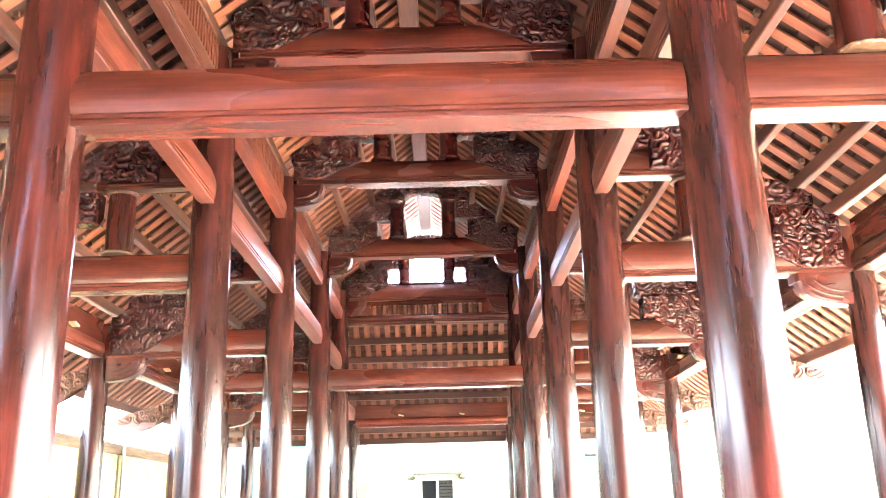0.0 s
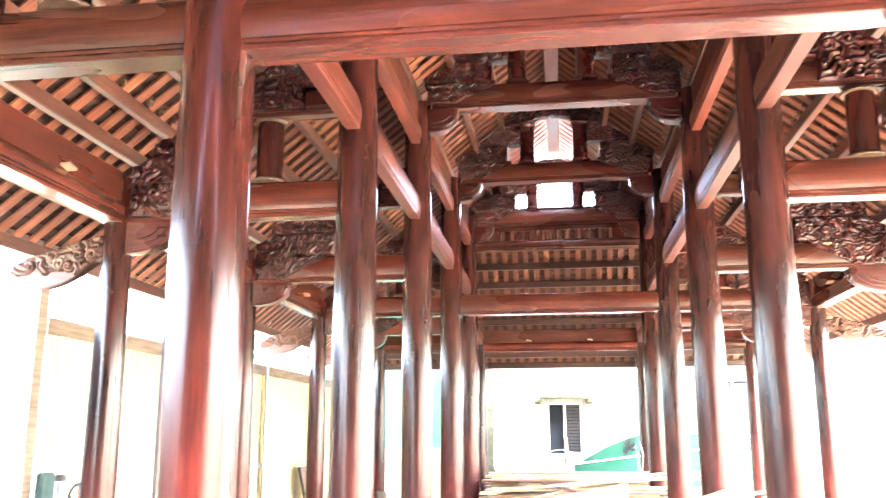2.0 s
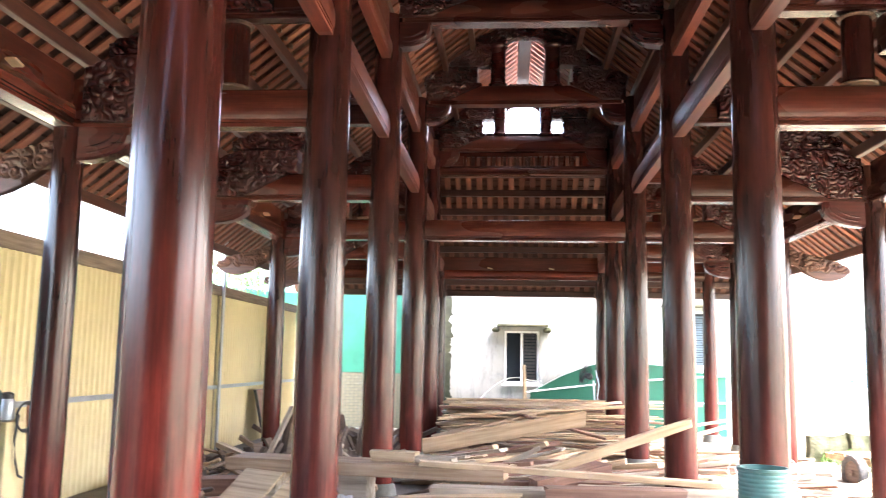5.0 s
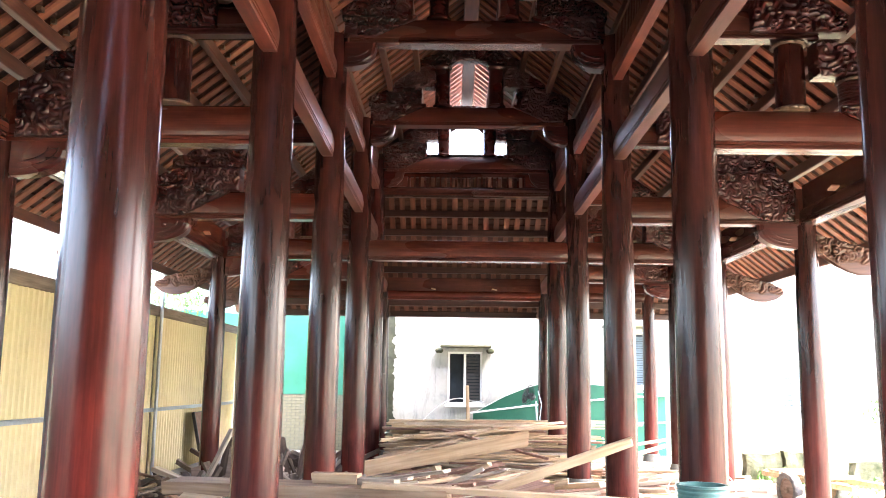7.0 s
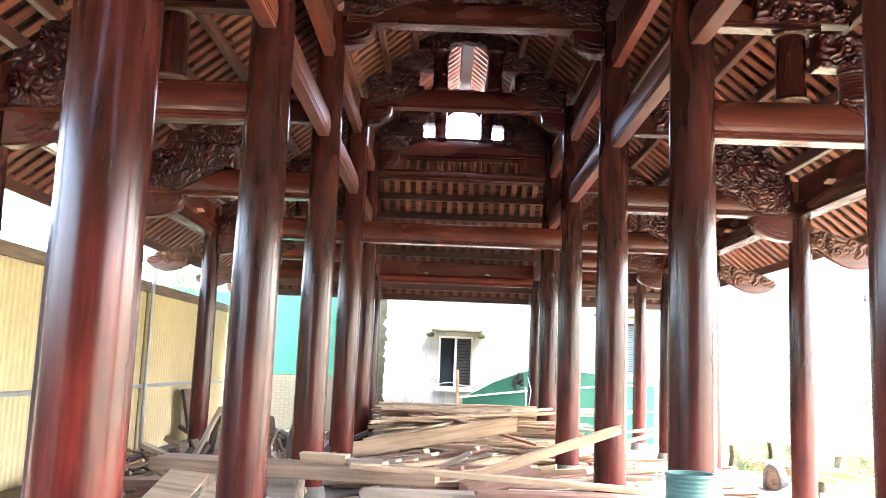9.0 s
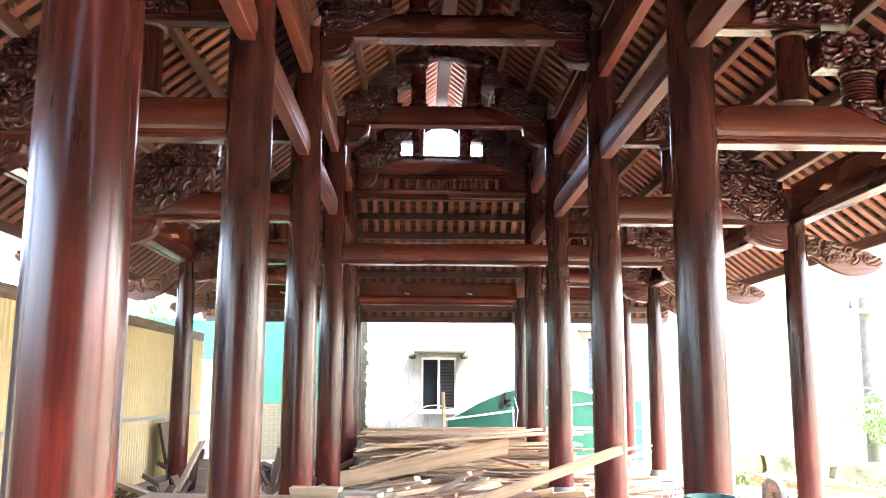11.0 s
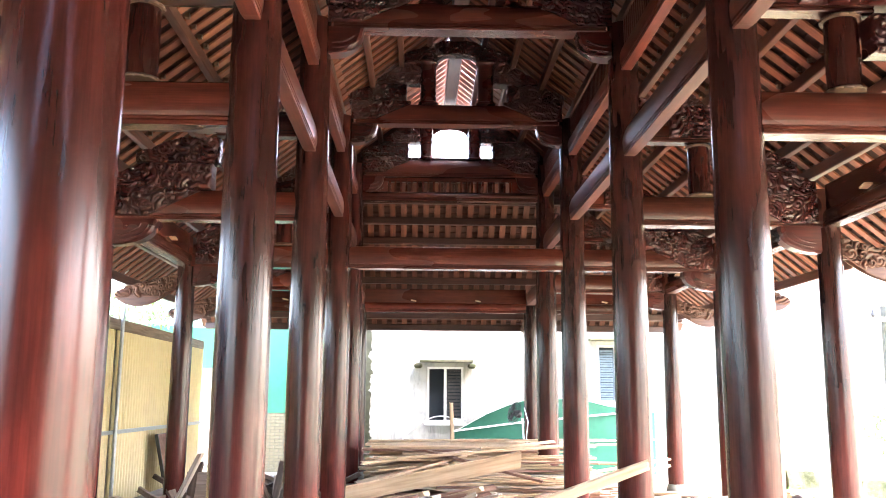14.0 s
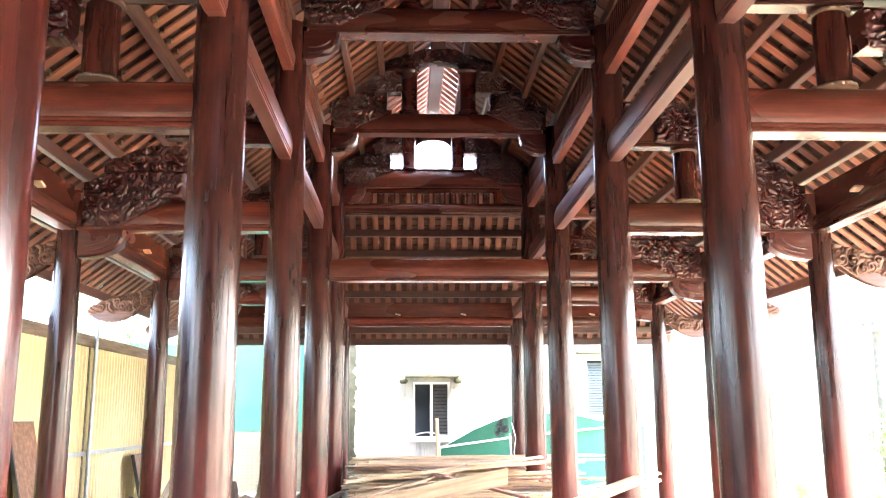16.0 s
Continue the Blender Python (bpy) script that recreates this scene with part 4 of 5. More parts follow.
P_LABELS = {"sawn_plank_wood": "pale sawn timber plank lying in a loose pile", "weathered_plank_wood": "weathered grey-brown plank lying in a loose pile", "red_plank_wood": "reddish timber plank lying in a loose pile"}
rnd = random.Random(8)
for layer in range(17):
    z = 0.004 + layer * 0.05
    th = rnd.uniform(0.02, 0.046)
    y = 14.75 + 1.5 * (layer / 16) ** 0.8 + rnd.uniform(-0.1, 0.1)
    if layer > 13:
        y += 0.3
    while y < 18.8:
        w = rnd.uniform(0.14, 0.3)
        length = rnd.uniform(2.4, 3.9)
        cx = rnd.uniform(-0.25, 1.1) if layer < 12 else rnd.uniform(-0.3, 1.2)
        x0, x1 = max(-1.62 + rnd.random() * 0.3, cx - length / 2), min(3.4, cx + length / 2)
        yaw = rnd.uniform(-0.08, 0.08) if layer < 6 else rnd.uniform(-0.2, 0.2) if layer < 12 else rnd.uniform(-0.32, 0.32)
        dy = yaw * (x1 - x0) / 2
        # keep clear of the columns that stand in the pile
        if not any(abs(y - cy) < 0.36 + abs(dy) for cy in (BAYS[4],)):
            mat = rnd.choices((PLANK, PLANK_GREY, PLANK_RED), (6, 2, 2))[0]
            board((x0, y - dy, z + rnd.uniform(0, 0.02)), (x1, y + dy, z + rnd.uniform(0, 0.03)), w, th * rnd.uniform(0.7, 1.1), mat, P_LABELS[mat.name])
        else:
            mat = PLANK
            board((max(-1.55, x0), y, z), (min(1.5, x1), y, z), w, 0.046, mat, P_LABELS[mat.name])
        y += w + rnd.uniform(0.03, 0.12)
# boards lying askew over the heap
for p, q, w, t, mat in (
    ((-1.5, 15.0, 0.33), (0.7, 16.2, 0.83), 0.3, 0.04, PLANK),
    ((-1.45, 15.2, 0.62), (1.9, 16.9, 0.9), 0.09, 0.045, PLANK),
    ((-0.9, 15.3, 0.7), (2.4, 16.2, 0.9), 0.07, 0.04, PLANK),
    ((1.4, 14.9, 0.38), (-0.4, 15.9, 0.78), 0.12, 0.04, PLANK_RED),
    ((0.5, 15.9, 0.84), (3.3, 16.3, 0.9), 0.1, 0.035, PLANK),
    ((-1.5, 17.6, 0.86), (1.2, 17.9, 0.88), 0.12, 0.04, PLANK),
    ((0.2, 18.0, 0.86), (3.0, 17.7, 0.9), 0.1, 0.035, PLANK),
    ((1.8, 14.5, 0.2), (3.5, 15.2, 0.62), 0.14, 0.04, PLANK),
    ((1.6, 14.9, 0.42), (3.6, 15.5, 0.7), 0.1, 0.04, PLANK),
    ((1.9, 13.6, 0.02), (3.9, 13.9, 0.05), 0.2, 0.05, PLANK_GREY),
    ((-1.0, 13.9, 0.02), (1.2, 14.1, 0.05), 0.26, 0.08, PLANK_RED),
    ((0.3, 13.2, 0.01), (1.5, 13.7, 0.03), 0.22, 0.12, PLANK_RED),
    ((-1.3, 13.1, 0.0), (0.4, 13.4, 0.02), 0.3, 0.05, PLANK),
):
    board(p, q, w, t, mat, P_LABELS[mat.name])
# thin battens thrown over the front slope of the heap
for k in range(34):
    y = rnd.uniform(14.7, 16.0)
    z = 0.12 + 0.62 * (y - 14.7) / 1.3
    cx, l, a = rnd.uniform(-0.6, 2.2), rnd.uniform(0.9, 2.6), rnd.gauss(0, 0.13)
    x0, x1 = max(-1.5, cx - l / 2), cx + l / 2
    mat = rnd.choices((PLANK, PLANK_GREY, PLANK_RED), (6, 3, 2))[0]
    board((x0, y - a * l / 2, z + rnd.uniform(-0.06, 0.05)), (x1, y + a * l / 2, z + a * 0.4 + rnd.uniform(-0.06, 0.06)), rnd.uniform(0.05, 0.14), rnd.uniform(0.02, 0.035), mat, P_LABELS[mat.name])
board((-1.74, 14.45, 0.21), (1.08, 15.05, 0.72), 0.3, 0.035, PLANK, "wide pale board lying slantwise up a timber pile", tilt=-62)
# upright stake
board((0.09, 17.75, 0.7), (0.06, 17.8, 1.58), 0.085, 0.03, PLANK, "narrow pale stake standing upright in the timber pile", "stake", "")
# long pale plank leaning on a column
board((0.22, 10.2, 0.42), (1.9, 10.42, 0.98), 0.13, 0.045, PLANK, "long pale plank leaning against a column", tilt=-60)

# front heap: a long slab on blocks, and boards thrown round it
for x in (-2.9, -1.9, -0.7):
    solid("block", boxed(-0.16, 0.16, -0.2, 0.2, 0, 0.4, 0.012), PLANK_GREY, "rough timber block under a slab", "block", "slab supports", m=pose(x, 9.75, 0.0, 0, 0, rnd.uniform(-8, 8)))
board((-3.35, 9.95, 0.4), (-0.25, 9.5, 0.4), 0.55, 0.14, PLANK_SLAB, "long thick brown timber slab raised on blocks", "slab", "")
for x in (-0.6, 0.7, 1.7):
    solid("block", boxed(-0.15, 0.15, -0.25, 0.25, 0, 0.3, 0.012), PLANK_GREY, "rough timber block under boards", "block", "board supports", m=pose(x, 9.15, 0.0, 0, 0, rnd.uniform(-8, 8)))
for p, q, w, t, mat, lab in (
    ((-1.15, 9.35, 0.545), (1.95, 9.3, 0.41), 0.16, 0.06, PLANK, "long pale squared timber lying across boards"),
    ((-1.0, 8.95, 0.3), (0.55, 9.0, 0.3), 0.3, 0.1, PLANK_GREY, "short grey offcut board on blocks"),
    ((0.15, 8.75, 0.3), (1.5, 8.85, 0.3), 0.26, 0.15, PLANK_RED, "thick reddish board end on blocks"),
    ((0.5, 9.2, 0.3), (2.1, 9.2, 0.3), 0.22, 0.11, PLANK_GREY, "thick weathered board on blocks"),
    ((-1.3, 8.7, 0.25), (-0.1, 8.72, 0.3), 0.24, 0.07, PLANK, "pale board with a curved worn edge"),
    ((-1.75, 9.75, 0.545), (-1.25, 9.68, 0.545), 0.2, 0.11, PLANK, "pale squared offcut lying on a slab"),
    ((-1.25, 9.7, 0.545), (-0.8, 9.6, 0.545), 0.18, 0.07, PLANK_GREY, "grey offcut lying on a slab"),
    ((-0.4, 10.4, 0.0), (1.9, 10.7, 0.02), 0.3, 0.1, PLANK_RED, "red board lying on the floor"),
    ((-0.8, 11.2, 0.0), (1.4, 11.4, 0.02), 0.32, 0.16, PLANK_RED, "red thick board lying on the floor"),
    ((0.1, 10.95, 0.12), (1.0, 11.25, 0.3), 0.42, 0.12, PLANK_RED, "broken brown board end propped on others"),
    ((-1.5, 11.9, 0.0), (0.9, 12.3, 0.03), 0.28, 0.08, PLANK, "pale wide board lying on the floor"),
    ((0.4, 12.5, 0.0), (2.8, 12.8, 0.03), 0.24, 0.07, PLANK, "pale board lying on the floor"),
    ((2.1, 9.7, 0.0), (3.6, 10.3, 0.02), 0.26, 0.09, PLANK_GREY, "grey timber lying on the floor"),
    ((2.0, 10.6, 0.0), (3.9, 11.0, 0.03), 0.2, 0.08, PLANK, "pale timber lying on the floor"),
    ((2.2, 12.0, 0.0), (4.0, 12.2, 0.02), 0.2, 0.06, PLANK, "pale timber lying on the floor"),
    ((-4.6, 10.2, 0.0), (-2.6, 10.75, 0.02), 0.34, 0.2, PLANK_RED, "brown slab lying by the fence"),
    ((-4.1, 8.7, 0.0), (-2.9, 8.3, 0.0), 0.4, 0.06, PLANK_RED, "brown board lying flat on the floor"),
    ((-4.5, 9.5, 0.0), (-3.5, 9.0, 0.02), 0.3, 0.12, PLANK_GREY, "grey timber offcut on the floor"),
):
    board(p, q, w, t, mat, lab, group="loose boards")
# scattered boards over the floor between the columns
rs = random.Random(21)
for k in range(64):
    x, y = rs.uniform(-1.5, 3.6), rs.uniform(10.0, 14.4)
    l = rs.uniform(0.7, 2.2)
    a = rs.gauss(0, 0.35)
    dx, dy = math.cos(a) * l / 2, math.sin(a) * l / 2
    clear = all(math.hypot(x + f * dx - cx, y + f * dy - cy) > 0.34 for f in (-1, -0.75, -0.5, -0.25, 0, 0.25, 0.5, 0.75, 1) for cx in (-INNER, INNER, OUTER) for cy in BAYS[2:4])
    if not clear:
        continue
    z = 0.002 + 0.03 * (k % 6) + (y - 10) * 0.018
    mat = rs.choices((PLANK, PLANK_GREY, PLANK_RED), (5, 3, 3))[0]
    board((x - dx, y - dy, 0.0), (x + dx, y + dy, min(0.35, z + rs.uniform(0.0, 0.14))), rs.uniform(0.1, 0.28), rs.uniform(0.03, 0.09), mat, P_LABELS[mat.name].replace("a loose pile", "a heap on the floor"), group="floor boards")
for k in range(90):
    x, y = rs.uniform(-4.0, -2.2), rs.uniform(11.0, 16.5)
    l = rs.uniform(0.3, 1.0)
    a = rs.uniform(0, 3.14)
    if min(math.hypot(x + INNER, y - cy) for cy in BAYS) < 0.45 or min(math.hypot(x + OUTER, y - cy) for cy in BAYS) < 0.4:
        continue
    board((x, y, 0.0), (x + math.cos(a) * l, y + math.sin(a) * l * 0.5, rs.uniform(0.05, 0.5)), rs.uniform(0.05, 0.18), rs.uniform(0.03, 0.08), rs.choice((OLD_WOOD, SCRAP, PLANK_GREY, SCRAP, SCRAP)), "dark timber offcut in a scrap heap beside columns", "offcut", "scrap offcuts")
# planks and offcuts over the floor of the side aisle
for k in range(110):
    x, y = rs.uniform(2.2, 4.9), rs.uniform(9.6, 17.5)
    l = rs.uniform(0.5, 1.9)
    a = rs.gauss(0.1, 0.5)
    dx, dy = math.cos(a) * l / 2, math.sin(a) * l / 2
    if any(math.hypot(x + f * dx - cx, y + f * dy - cy) < 0.32 for f in (-1, -0.5, 0, 0.5, 1) for cx in (INNER, OUTER) for cy in BAYS[2:]) or abs(x + dx) > 5.1 or math.hypot(x - 5.0, y - 13.4) < 1.0:
        continue
    board((x - dx, y - dy, 0.002 + 0.012 * (k % 5)), (x + dx, y + dy, 0.004 + 0.02 * (k % 7)), rs.uniform(0.08, 0.26), rs.uniform(0.025, 0.07), rs.choice((PLANK, PLANK_SLAB, PLANK_RED, PLANK_GREY, SCRAP)), "brown timber offcut lying on the aisle floor", "offcut", "aisle offcuts")
# low dark rubbish between the fence and the columns
for k in range(120):
    x, y = rs.uniform(-5.0, -2.3), rs.uniform(10.3, 14.5)
    l, a = rs.uniform(0.2, 0.7), rs.uniform(0, 3.14)
    if min(math.hypot(x - cx, y - cy) for cx in (-INNER, -OUTER) for cy in BAYS) < 0.5:
        continue
    board((x, y, 0.0), (x + math.cos(a) * l, y + math.sin(a) * l, rs.uniform(0.02, 0.22)), rs.uniform(0.04, 0.16), rs.uniform(0.02, 0.05), rs.choice((SCRAP, SCRAP, SCRAP, OLD_WOOD, PLANK_SLAB)), "dark splintered offcut in low rubbish by the fence", "offcut", "fence rubbish")
# dark offcuts in the gaps under and round the front boards
for k in range(70):
    x, y = rs.uniform(-4.3, 2.4), rs.uniform(8.3, 10.6)
    l, a = rs.uniform(0.35, 1.0), rs.gauss(0, 0.5)
    dx, dy = math.cos(a) * l / 2, math.sin(a) * l / 2
    if any(math.hypot(x + g * dx - cx, y + g * dy - 10.72) < 0.4 for g in (-1, 0, 1) for cx in (-INNER, INNER, -OUTER)):
        continue
    board((x - dx, y - dy, 0.0), (x + dx, y + dy, rs.uniform(0.03, 0.16)), rs.uniform(0.07, 0.2), rs.uniform(0.03, 0.07), rs.choice((SCRAP, SCRAP, OLD_WOOD, PLANK_SLAB)), "dark timber offcut lying under loose boards", "offcut", "scrap offcuts")
# crumpled pale plastic bag
bm = bmesh.new()
bmesh.ops.create_icosphere(bm, subdivisions=4, radius=0.15)
for v in bm.verts:
    n = noise.noise(v.co * 14) * 0.05 + noise.noise(v.co * 34) * 0.02
    v.co = v.co * (1 + n / 0.15)
    v.co.z = max(-0.09, v.co.z * 0.7)
solid("plastic_bag", bm, rough_mat("pale_plastic_film", (0.6, 0.62, 0.62), (0.78, 0.79, 0.78), 16, 0.35, 40, 0.2, 0, (0.3, 0.45, 0.6)), "crumpled white plastic bag among the offcuts", "bag", m=pose(-2.01, 9.47, 0.09))
# two pale leaning panels
for i, (x, y) in enumerate(((-3.0, 8.75), (-2.55, 8.7))):
    solid("panel", boxed(0, 0.46, 0, 0.85, 0, 0.03, 0.008), PLANK, "pale bowed board leaning on a slab edge", "board", "leaning panels", m=pose(x - 0.2 + 0.06 * i, y - 0.3, 0.1, 26, 3, -14 - i * 5))
# sticks and scrap by the fence
for k in range(44):
    x, y = rnd.uniform(-5.15, -4.4), rnd.uniform(10.2, 12.6)
    a, l = rnd.uniform(0, 6.28), rnd.uniform(0.35, 0.8)
    z0 = rnd.uniform(0.02, 0.05)
    solid("stick", tube([(x, y, z0), (x + math.cos(a) * l * 0.5, y + math.sin(a) * l * 0.5, z0 + 0.06), (x + math.cos(a) * l, y + math.sin(a) * l, z0 + rnd.uniform(0.0, 0.2))], rnd.uniform(0.018, 0.035), 6), rnd.choice((PLANK_GREY, OLD_WOOD, PLANK)), "rough broken stick in a scrap heap", "stick", "scrap sticks")
for k in range(12):
    x, y = rnd.uniform(-4.2, -2.5), rnd.uniform(13.2, 15.5)
    h = rnd.uniform(0.3, 0.75)
    board((x, y, 0.0), (x + rnd.uniform(-0.25, 0.25), y + rnd.uniform(0.1, 0.4), h), rnd.uniform(0.07, 0.2), 0.04, rnd.choice((OLD_WOOD, SCRAP, SCRAP)), "dark offcut standing in a scrap heap", "offcut", "scrap offcuts")
board((-3.75, 12.35, 0.02), (-3.36, 12.55, 0.95), 0.2, 0.04, PLANK_GREY, "pale grey mortised board standing on end", "mortised_board", "", 0)
# dark panels leaning against the fence
for y, h in ((12.1, 1.65), (16.6, 1.05)):
    t = thing("leaning_panel", "brown board with a dark framed edge leaning against the yellow fence", "panel", "leaning panels", m=pose(-4.95, y, 0, 0, -13, 0))
    part("board", boxed(-0.015, 0.015, 0.04, 0.75, 0, h - 0.012, 0.004), PLANK_RED, t)
    part("edge", boxed(-0.03, 0.03, 0.0, 0.038, 0, h, 0.004), BLACK, t, "black edge strip")
    part("edge", boxed(-0.03, 0.024, 0.04, 0.75, h - 0.01, h, 0.002), BLACK, t, "black top strip")
solid("green_canvas", boxed(-0.04, 0.04, -0.12, 0.14, 0, 1.3, 0.03), rough_mat("dark_green_canvas", (0.02, 0.05, 0.045), (0.05, 0.09, 0.08), 12), "dark green cloth hanging on a fence post", "cloth", m=pose(FX + 0.2, 8.06, 0.0))

# small pump with a coiled cable on a yellow box
pump = thing("pump", "small electric pump with a coiled black cable on a stand", "pump", m=pose(-5.2, 8.35, 0))
part("stand", boxed(-0.09, 0.09, -0.14, 0.14, 0, 0.98, 0.01), SHEET, pump, "yellow painted box stand")
part("motor", lathe([(0.04, 0), (0.075, 0.02), (0.08, 0.06), (0.075, 0.2), (0.05, 0.24)], 16, m=Matrix.Translation((0, -0.02, 0.98))), STEEL, pump, "grey motor housing", True)
part("cap", lathe([(0.06, 0), (0.062, 0.05), (0.03, 0.07)], 16, m=Matrix.Translation((0, -0.02, 1.2))), BLACK, pump, "black motor cap", True)
for k in range(3):
    part("cable", tube([(0.11 + 0.012 * k, 0.12 + (0.15 + 0.01 * k) * math.cos(a), 1.02 + (0.13 + 0.01 * k) * math.sin(a)) for a in (i * math.pi / 12 for i in range(25))], 0.009, 6), BLACK, pump, "coiled black cable")
part("hose", tube([(0.12, 0.0, 1.05), (0.13, -0.06, 0.8), (0.13, -0.02, 0.6), (0.13, 0.05, 0.45), (0.12, 0.14, 0.42)], 0.013, 6), BLACK, pump, "black hanging hose")

# ribbed teal drum by the column
drum = thing("drum", "teal ribbed plastic drum standing before a column", "drum", m=pose(1.66, 6.72, 0))
rows = [(0.165, 0.0), (0.175, 0.02)]
for k in range(27):
    z = 0.04 + k * 0.0315
    rows += [(0.179, z), (0.1825, z + 0.008), (0.1825, z + 0.02), (0.179, z + 0.027)]
rows += [(0.183, 0.9), (0.183, 0.915), (0.168, 0.92), (0.163, 0.4)]
part("body", lathe(rows, 36), TEAL, drum, "", True)
part("rim", hoop([(0.184, 0.9), (0.191, 0.905), (0.191, 0.925), (0.167, 0.926), (0.167, 0.9)], 36), TEAL, drum, "paler rolled rim", True)

# tangled pale wire by the drum
bm = bmesh.new()
for k in range(7):
    c = Vector((rnd.uniform(2.1, 2.6), rnd.uniform(9.3, 9.8), rnd.uniform(0.5, 0.62)))
    r0 = rnd.uniform(0.08, 0.17)
    q = Euler((rnd.uniform(0.5, 2.5), rnd.uniform(0, 2), rnd.uniform(0, 6))).to_matrix()
    tube([c + q @ Vector((r0 * math.cos(a), r0 * math.sin(a), 0.02 * a)) for a in (i * 0.4 for i in range(20))], 0.006, 5, bm)
solid("wire_coil", bm, WHITE, "tangled coil of thin pale wire on boards", "wire")
solid("block", boxed(-0.4, 0.4, -0.3, 0.3, 0, 0.44, 0.02), PLANK_GREY, "rough stack of timber under a wire coil", "block", m=pose(2.35, 9.55, 0))

# black fan on a stand beside an end column
fan = thing("fan", "black standing fan tilted on a pale pole", "fan", m=pose(1.62, 19.1, 0))
part("pole", tube([(0, 0, 0), (0.01, 0, 0.7), (-0.02, 0, 1.28)], 0.02), STEEL, fan)
part("base", lathe([(0.2, 0), (0.2, 0.02), (0.05, 0.05)], 24), BLACK, fan, "", True)
fm = pose(-0.2, -0.1, 1.4, 72, 0, -62) @ Matrix.Scale(0.86, 4)
ring_bm = bmesh.new()
for r0 in (0.26, 0.2, 0.13):
    tube([fm @ Vector((r0 * math.cos(a), r0 * math.sin(a), 0.05 * (1 - r0 / 0.26))) for a in (i * 2 * math.pi / 28 for i in range(29))], 0.007, 5, ring_bm)
for k in range(24):
    a = k * math.pi / 12
    tube([fm @ Vector((0.03 * math.cos(a), 0.03 * math.sin(a), 0.06)), fm @ Vector((0.16 * math.cos(a), 0.16 * math.sin(a), 0.05)), fm @ Vector((0.26 * math.cos(a), 0.26 * math.sin(a), 0.0))], 0.004, 4, ring_bm)
part("guard", ring_bm, BLACK, fan, "black wire guard")
for k in range(3):
    b = bmesh.new()
    a = k * 2.094
    vs = [b.verts.new(fm @ (Matrix.Rotation(a, 4, "Z") @ Vector(p))) for p in ((0.03, -0.02, 0.0), (0.2, -0.1, 0.03), (0.23, 0.0, 0.01), (0.2, 0.08, -0.02), (0.03, 0.02, 0.0))]
    b.faces.new(vs)
    bmesh.ops.solidify(b, geom=b.faces[:], thickness=0.004)
    part("blade", b, BLACK, fan)
part("motor", lathe([(0.05, -0.2), (0.08, -0.17), (0.08, -0.05), (0.04, 0.03)], 16, m=fm), BLACK, fan, "", True)
solid("cable", tube([(1.66, 19.27, 1.5), (1.74, 19.26, 1.2), (1.7, 19.27, 0.9), (1.76, 19.26, 0.5)], 0.01, 6), STEEL, "pale bundled cable hanging on a column", "cable")
solid("hose", tube([(-1.5 + 2.0 * f, 20.0, 0.0 + 1.3 * math.sin(min(1, f * 1.15) * 1.9)) for f in (i / 14 for i in range(15))], 0.014, 6), WHITE, "thin pale hose arching over the timber", "hose")

# ---- yard ----
low = thing("yard_wall", "low mossy broken masonry wall at the yard's edge", "wall", kind="structure")
for x0, x1, y, h in ((5.3, 5.95, 16.6, 0.42), (6.0, 6.6, 16.55, 0.44), (7.0, 9.6, 15.9, 0.36)):
    bm = boxed(x0, x1, y, y + 0.25, -0.12, h)
    bmesh.ops.subdivide_edges(bm, edges=bm.edges[:], cuts=6, use_grid_fill=True)
    for v in bm.verts:
        v.co += noise.noise_vector(v.co * 3.1) * 0.06
    part("masonry", bm, MOSSY, low)

cart = thing("handcart", "old two-wheeled handcart with a plank bed", "cart", m=pose(4.78, 13.3, -0.12, 0, 0, 12))


def wheel(x, y):
    w = part("wheel", lathe([(0.04, -0.07), (0.05, -0.03), (0.15, -0.02), (0.175, -0.045), (0.175, 0.045), (0.15, 0.02), (0.05, 0.03), (0.04, 0.07)], 28), OLD_WOOD, cart, "rusty wheel rim", True, m=pose(x, y, 0.26, 0, 90, 0))
    rows = [(0.17, -0.05), (0.21, -0.07), (0.245, -0.065), (0.262, -0.035), (0.265, 0), (0.262, 0.035), (0.245, 0.065), (0.21, 0.07), (0.17, 0.05)]
    bm = hoop(rows, 40)
    for k in range(40):
        a = k * math.pi / 20
        m = Matrix.Rotation(a, 4, "Z") @ Matrix.Translation((0.262, 0, 0.028 if k % 2 else -0.028))
        r = bmesh.ops.create_cube(bm, size=1)
        bmesh.ops.transform(bm, matrix=m @ Matrix.Diagonal((0.012, 0.024, 0.05, 1)), verts=r["verts"])
    part("tyre", bm, RUBBER, w, "worn grey tyre", True)


wheel(0.05, 0.0)
wheel(0.95, 0.25)
part("axle", tube([(0.0, 0, 0.28), (1.0, 0.26, 0.28)], 0.025), STEEL, cart)
for k in range(4):
    part("bed_plank", boxed(0.15, 0.85, -0.55 + k * 0.32, -0.27 + k * 0.32, 0.46, 0.5, 0.005), PLANK, cart)
for x in (0.18, 0.82):
    part("shaft", boxed(x - 0.03, x + 0.03, -1.3, 0.9, 0.38, 0.46, 0.006), PLANK, cart)
board((4.3, 11.9, -0.02), (5.1, 13.0, 0.02), 0.16, 0.14, PLANK, "pale log-like timber lying at the floor's edge", "log", "")
board((5.3, 12.4, -0.11), (6.3, 13.0, 0.25), 0.07, 0.05, PLANK, "pale lath propped in the grass", "prop", "")
board((5.6, 13.6, -0.11), (8.0, 13.4, -0.08), 0.12, 0.08, PLANK_GREY, "weathered timber lying in the grass", "prop", "")
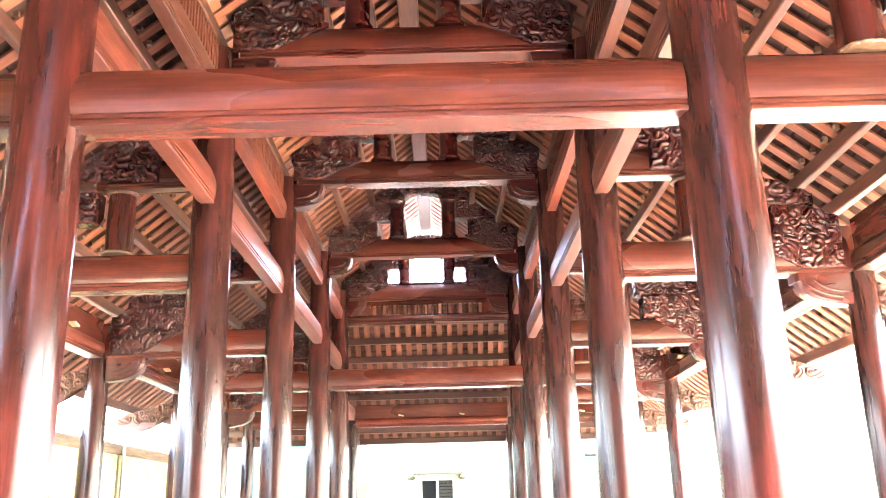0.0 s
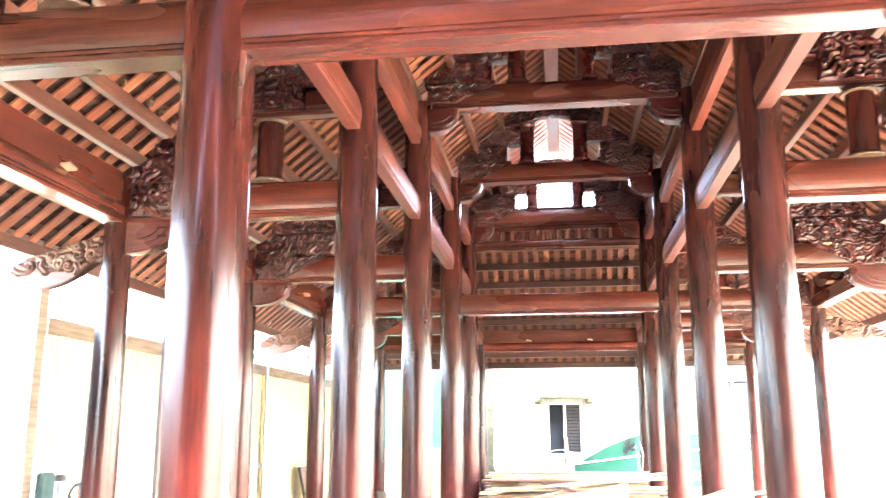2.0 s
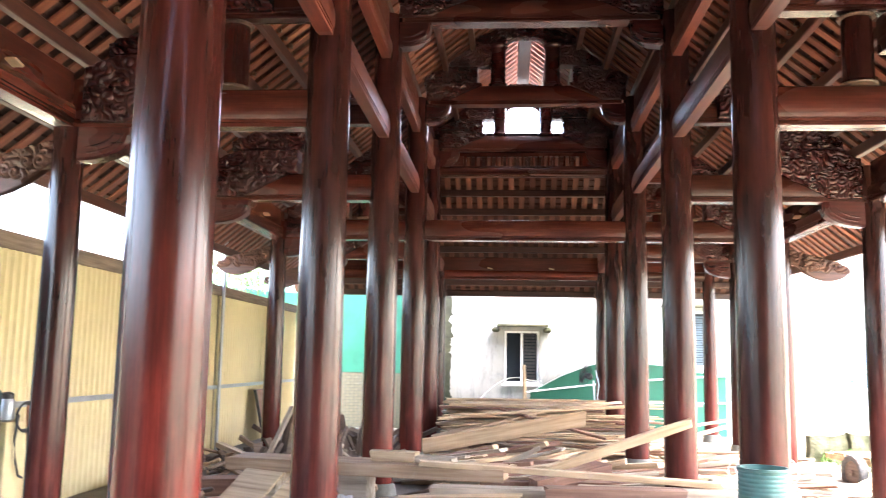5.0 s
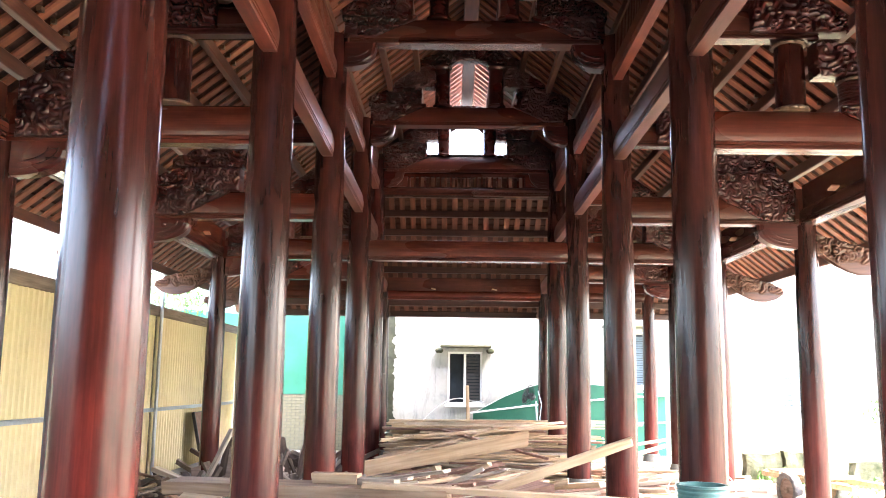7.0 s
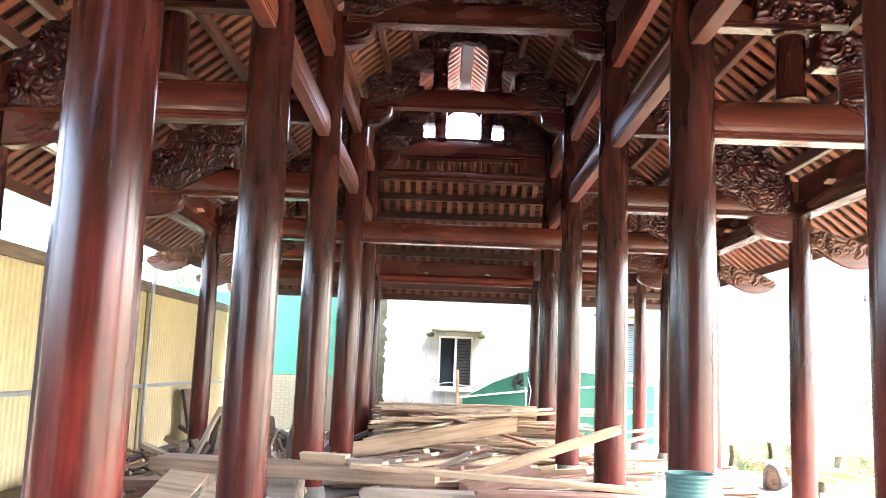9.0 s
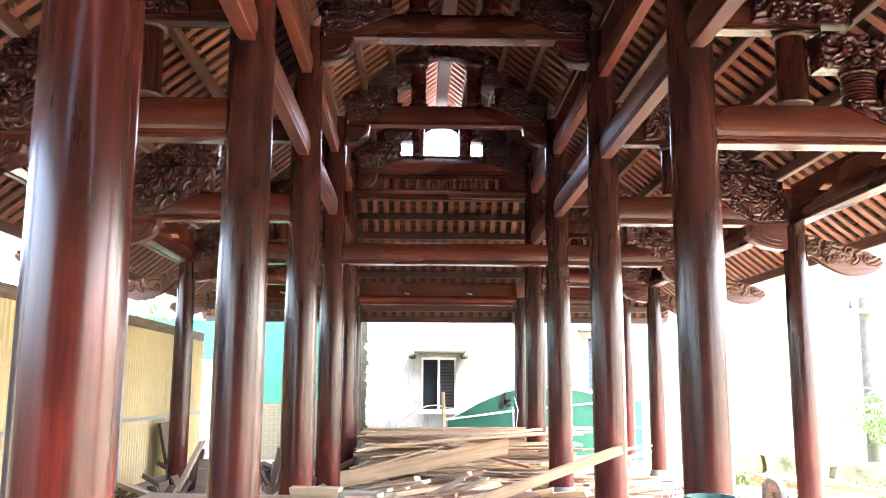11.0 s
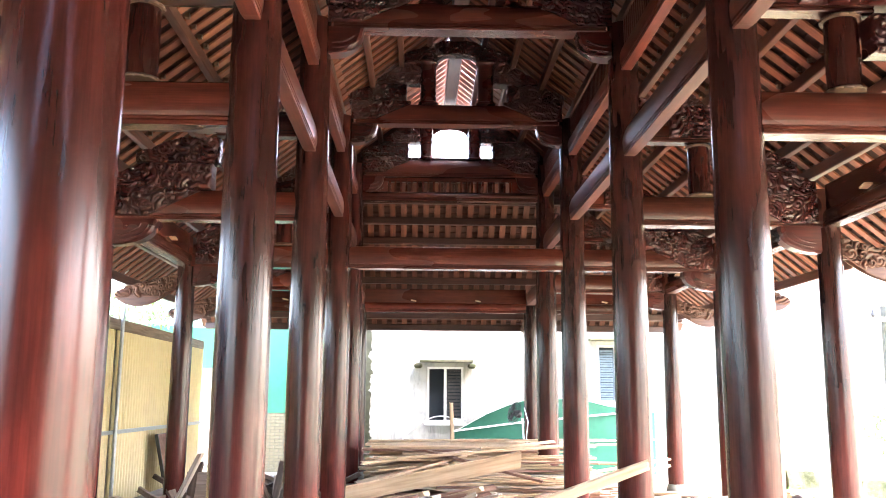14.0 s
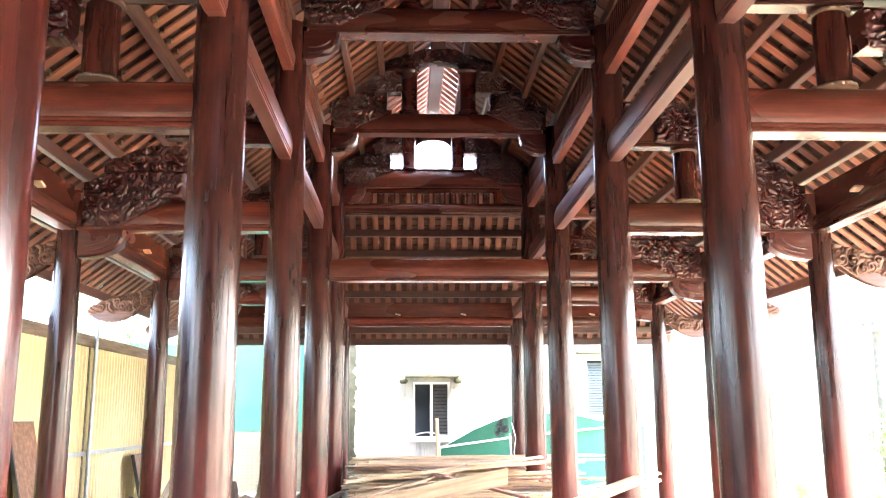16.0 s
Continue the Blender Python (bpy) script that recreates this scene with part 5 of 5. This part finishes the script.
pole = thing("utility_pole", "tapering concrete pole with a short cross arm", "pole", m=pose(8.88, 18, -0.12))
part("post", lathe([(0.17, 0), (0.13, 3.7)], 14), POLE, pole, "", True)
part("cross_arm", boxed(-0.5, 0.35, -0.24, -0.16, 3.36, 3.45, 0.008), OLD_WOOD, pole)
part("insulator", lathe([(0.03, 3.45), (0.05, 3.5), (0.03, 3.6)], 10, m=Matrix.Translation((-0.4, -0.2, 0))), BLACK, pole)


def leaves(bm, centre, radius, count, size, r):
    for _ in range(count):
        d = Vector((r.gauss(0, 1), r.gauss(0, 1), r.gauss(0, 0.8))).normalized() * radius * r.random() ** 0.4
        c = Vector(centre) + d
        q = Euler((r.uniform(0, 6.3), r.uniform(0, 6.3), r.uniform(0, 6.3))).to_matrix()
        l, w = size * r.uniform(0.6, 1.3), size * 0.42
        vs = [bm.verts.new(c + q @ Vector(p)) for p in ((0, 0, 0), (l * 0.45, w * 0.5, 0.012), (l, 0, 0), (l * 0.45, -w * 0.5, 0.012))]
        bm.faces.new(vs)


def tree(x, y, h, crown_r, seed, label, leaf=0.14):
    r = random.Random(seed)
    t = thing("tree", label, "tree", m=pose(x, y, -0.12))
    bm = tube([(0, 0, 0), (0.05, 0.02, h * 0.35), (0.0, 0.05, h * 0.62)], 0.09, 8)
    tips = []
    for k in range(9):
        a = k * 2.4
        e = Vector((math.cos(a) * crown_r * r.uniform(0.4, 0.9), math.sin(a) * crown_r * r.uniform(0.4, 0.9), h * r.uniform(0.68, 1.0)))
        tube([(0, 0.04, h * 0.55), e * 0.5 + Vector((0, 0, h * 0.32)), e], 0.028, 5, bm)
        tips.append(e)
    part("trunk", bm, BARK, t, "", True)
    bm = bmesh.new()
    for e in tips:
        for _ in range(3):
            leaves(bm, e + Vector((r.uniform(-0.4, 0.4), r.uniform(-0.4, 0.4), r.uniform(-0.3, 0.3))), crown_r * 0.35, 70, leaf, r)
    part("crown", bm, LEAF, t)


tree(-7.6, 22.0, 4.9, 1.2, 3, "leafy green tree behind the yellow fence")
tree(8.7, 17.0, 1.55, 0.85, 4, "young leafy tree beside a concrete pole", 0.11)
bm = bmesh.new()
r9 = random.Random(9)
for k in range(40):
    leaves(bm, (r9.uniform(5.4, 9.5), r9.uniform(13.0, 16.5), r9.uniform(-0.08, 0.1)), 0.2, 40, 0.13, r9)
solid("weeds", bm, LEAF, "low green weeds along the yard wall", "weeds", kind="stuff")
solid("green_roof", sheet_panel([(-11, 24.5, 3.5), (-2.6, 24.5, 3.5), (-2.6, 26.5, 4.3), (-11, 26.5, 4.3)], 0.04), TARP, "green sheet roof beyond the fence", "roof")
solid("fascia", sheet_panel([(-10, 23.4, 2.4), (-4.95, 23.4, 2.4), (-4.95, 23.4, 3.35), (-10, 23.4, 3.7)], 0.04), TARP, "green sheet wall seen over the fence", "screen")
solid("shed", boxed(-11, -2.6, 24.6, 26.6, -0.12, 3.48), PLASTER, "pale shed under a green sheet roof", "shed")
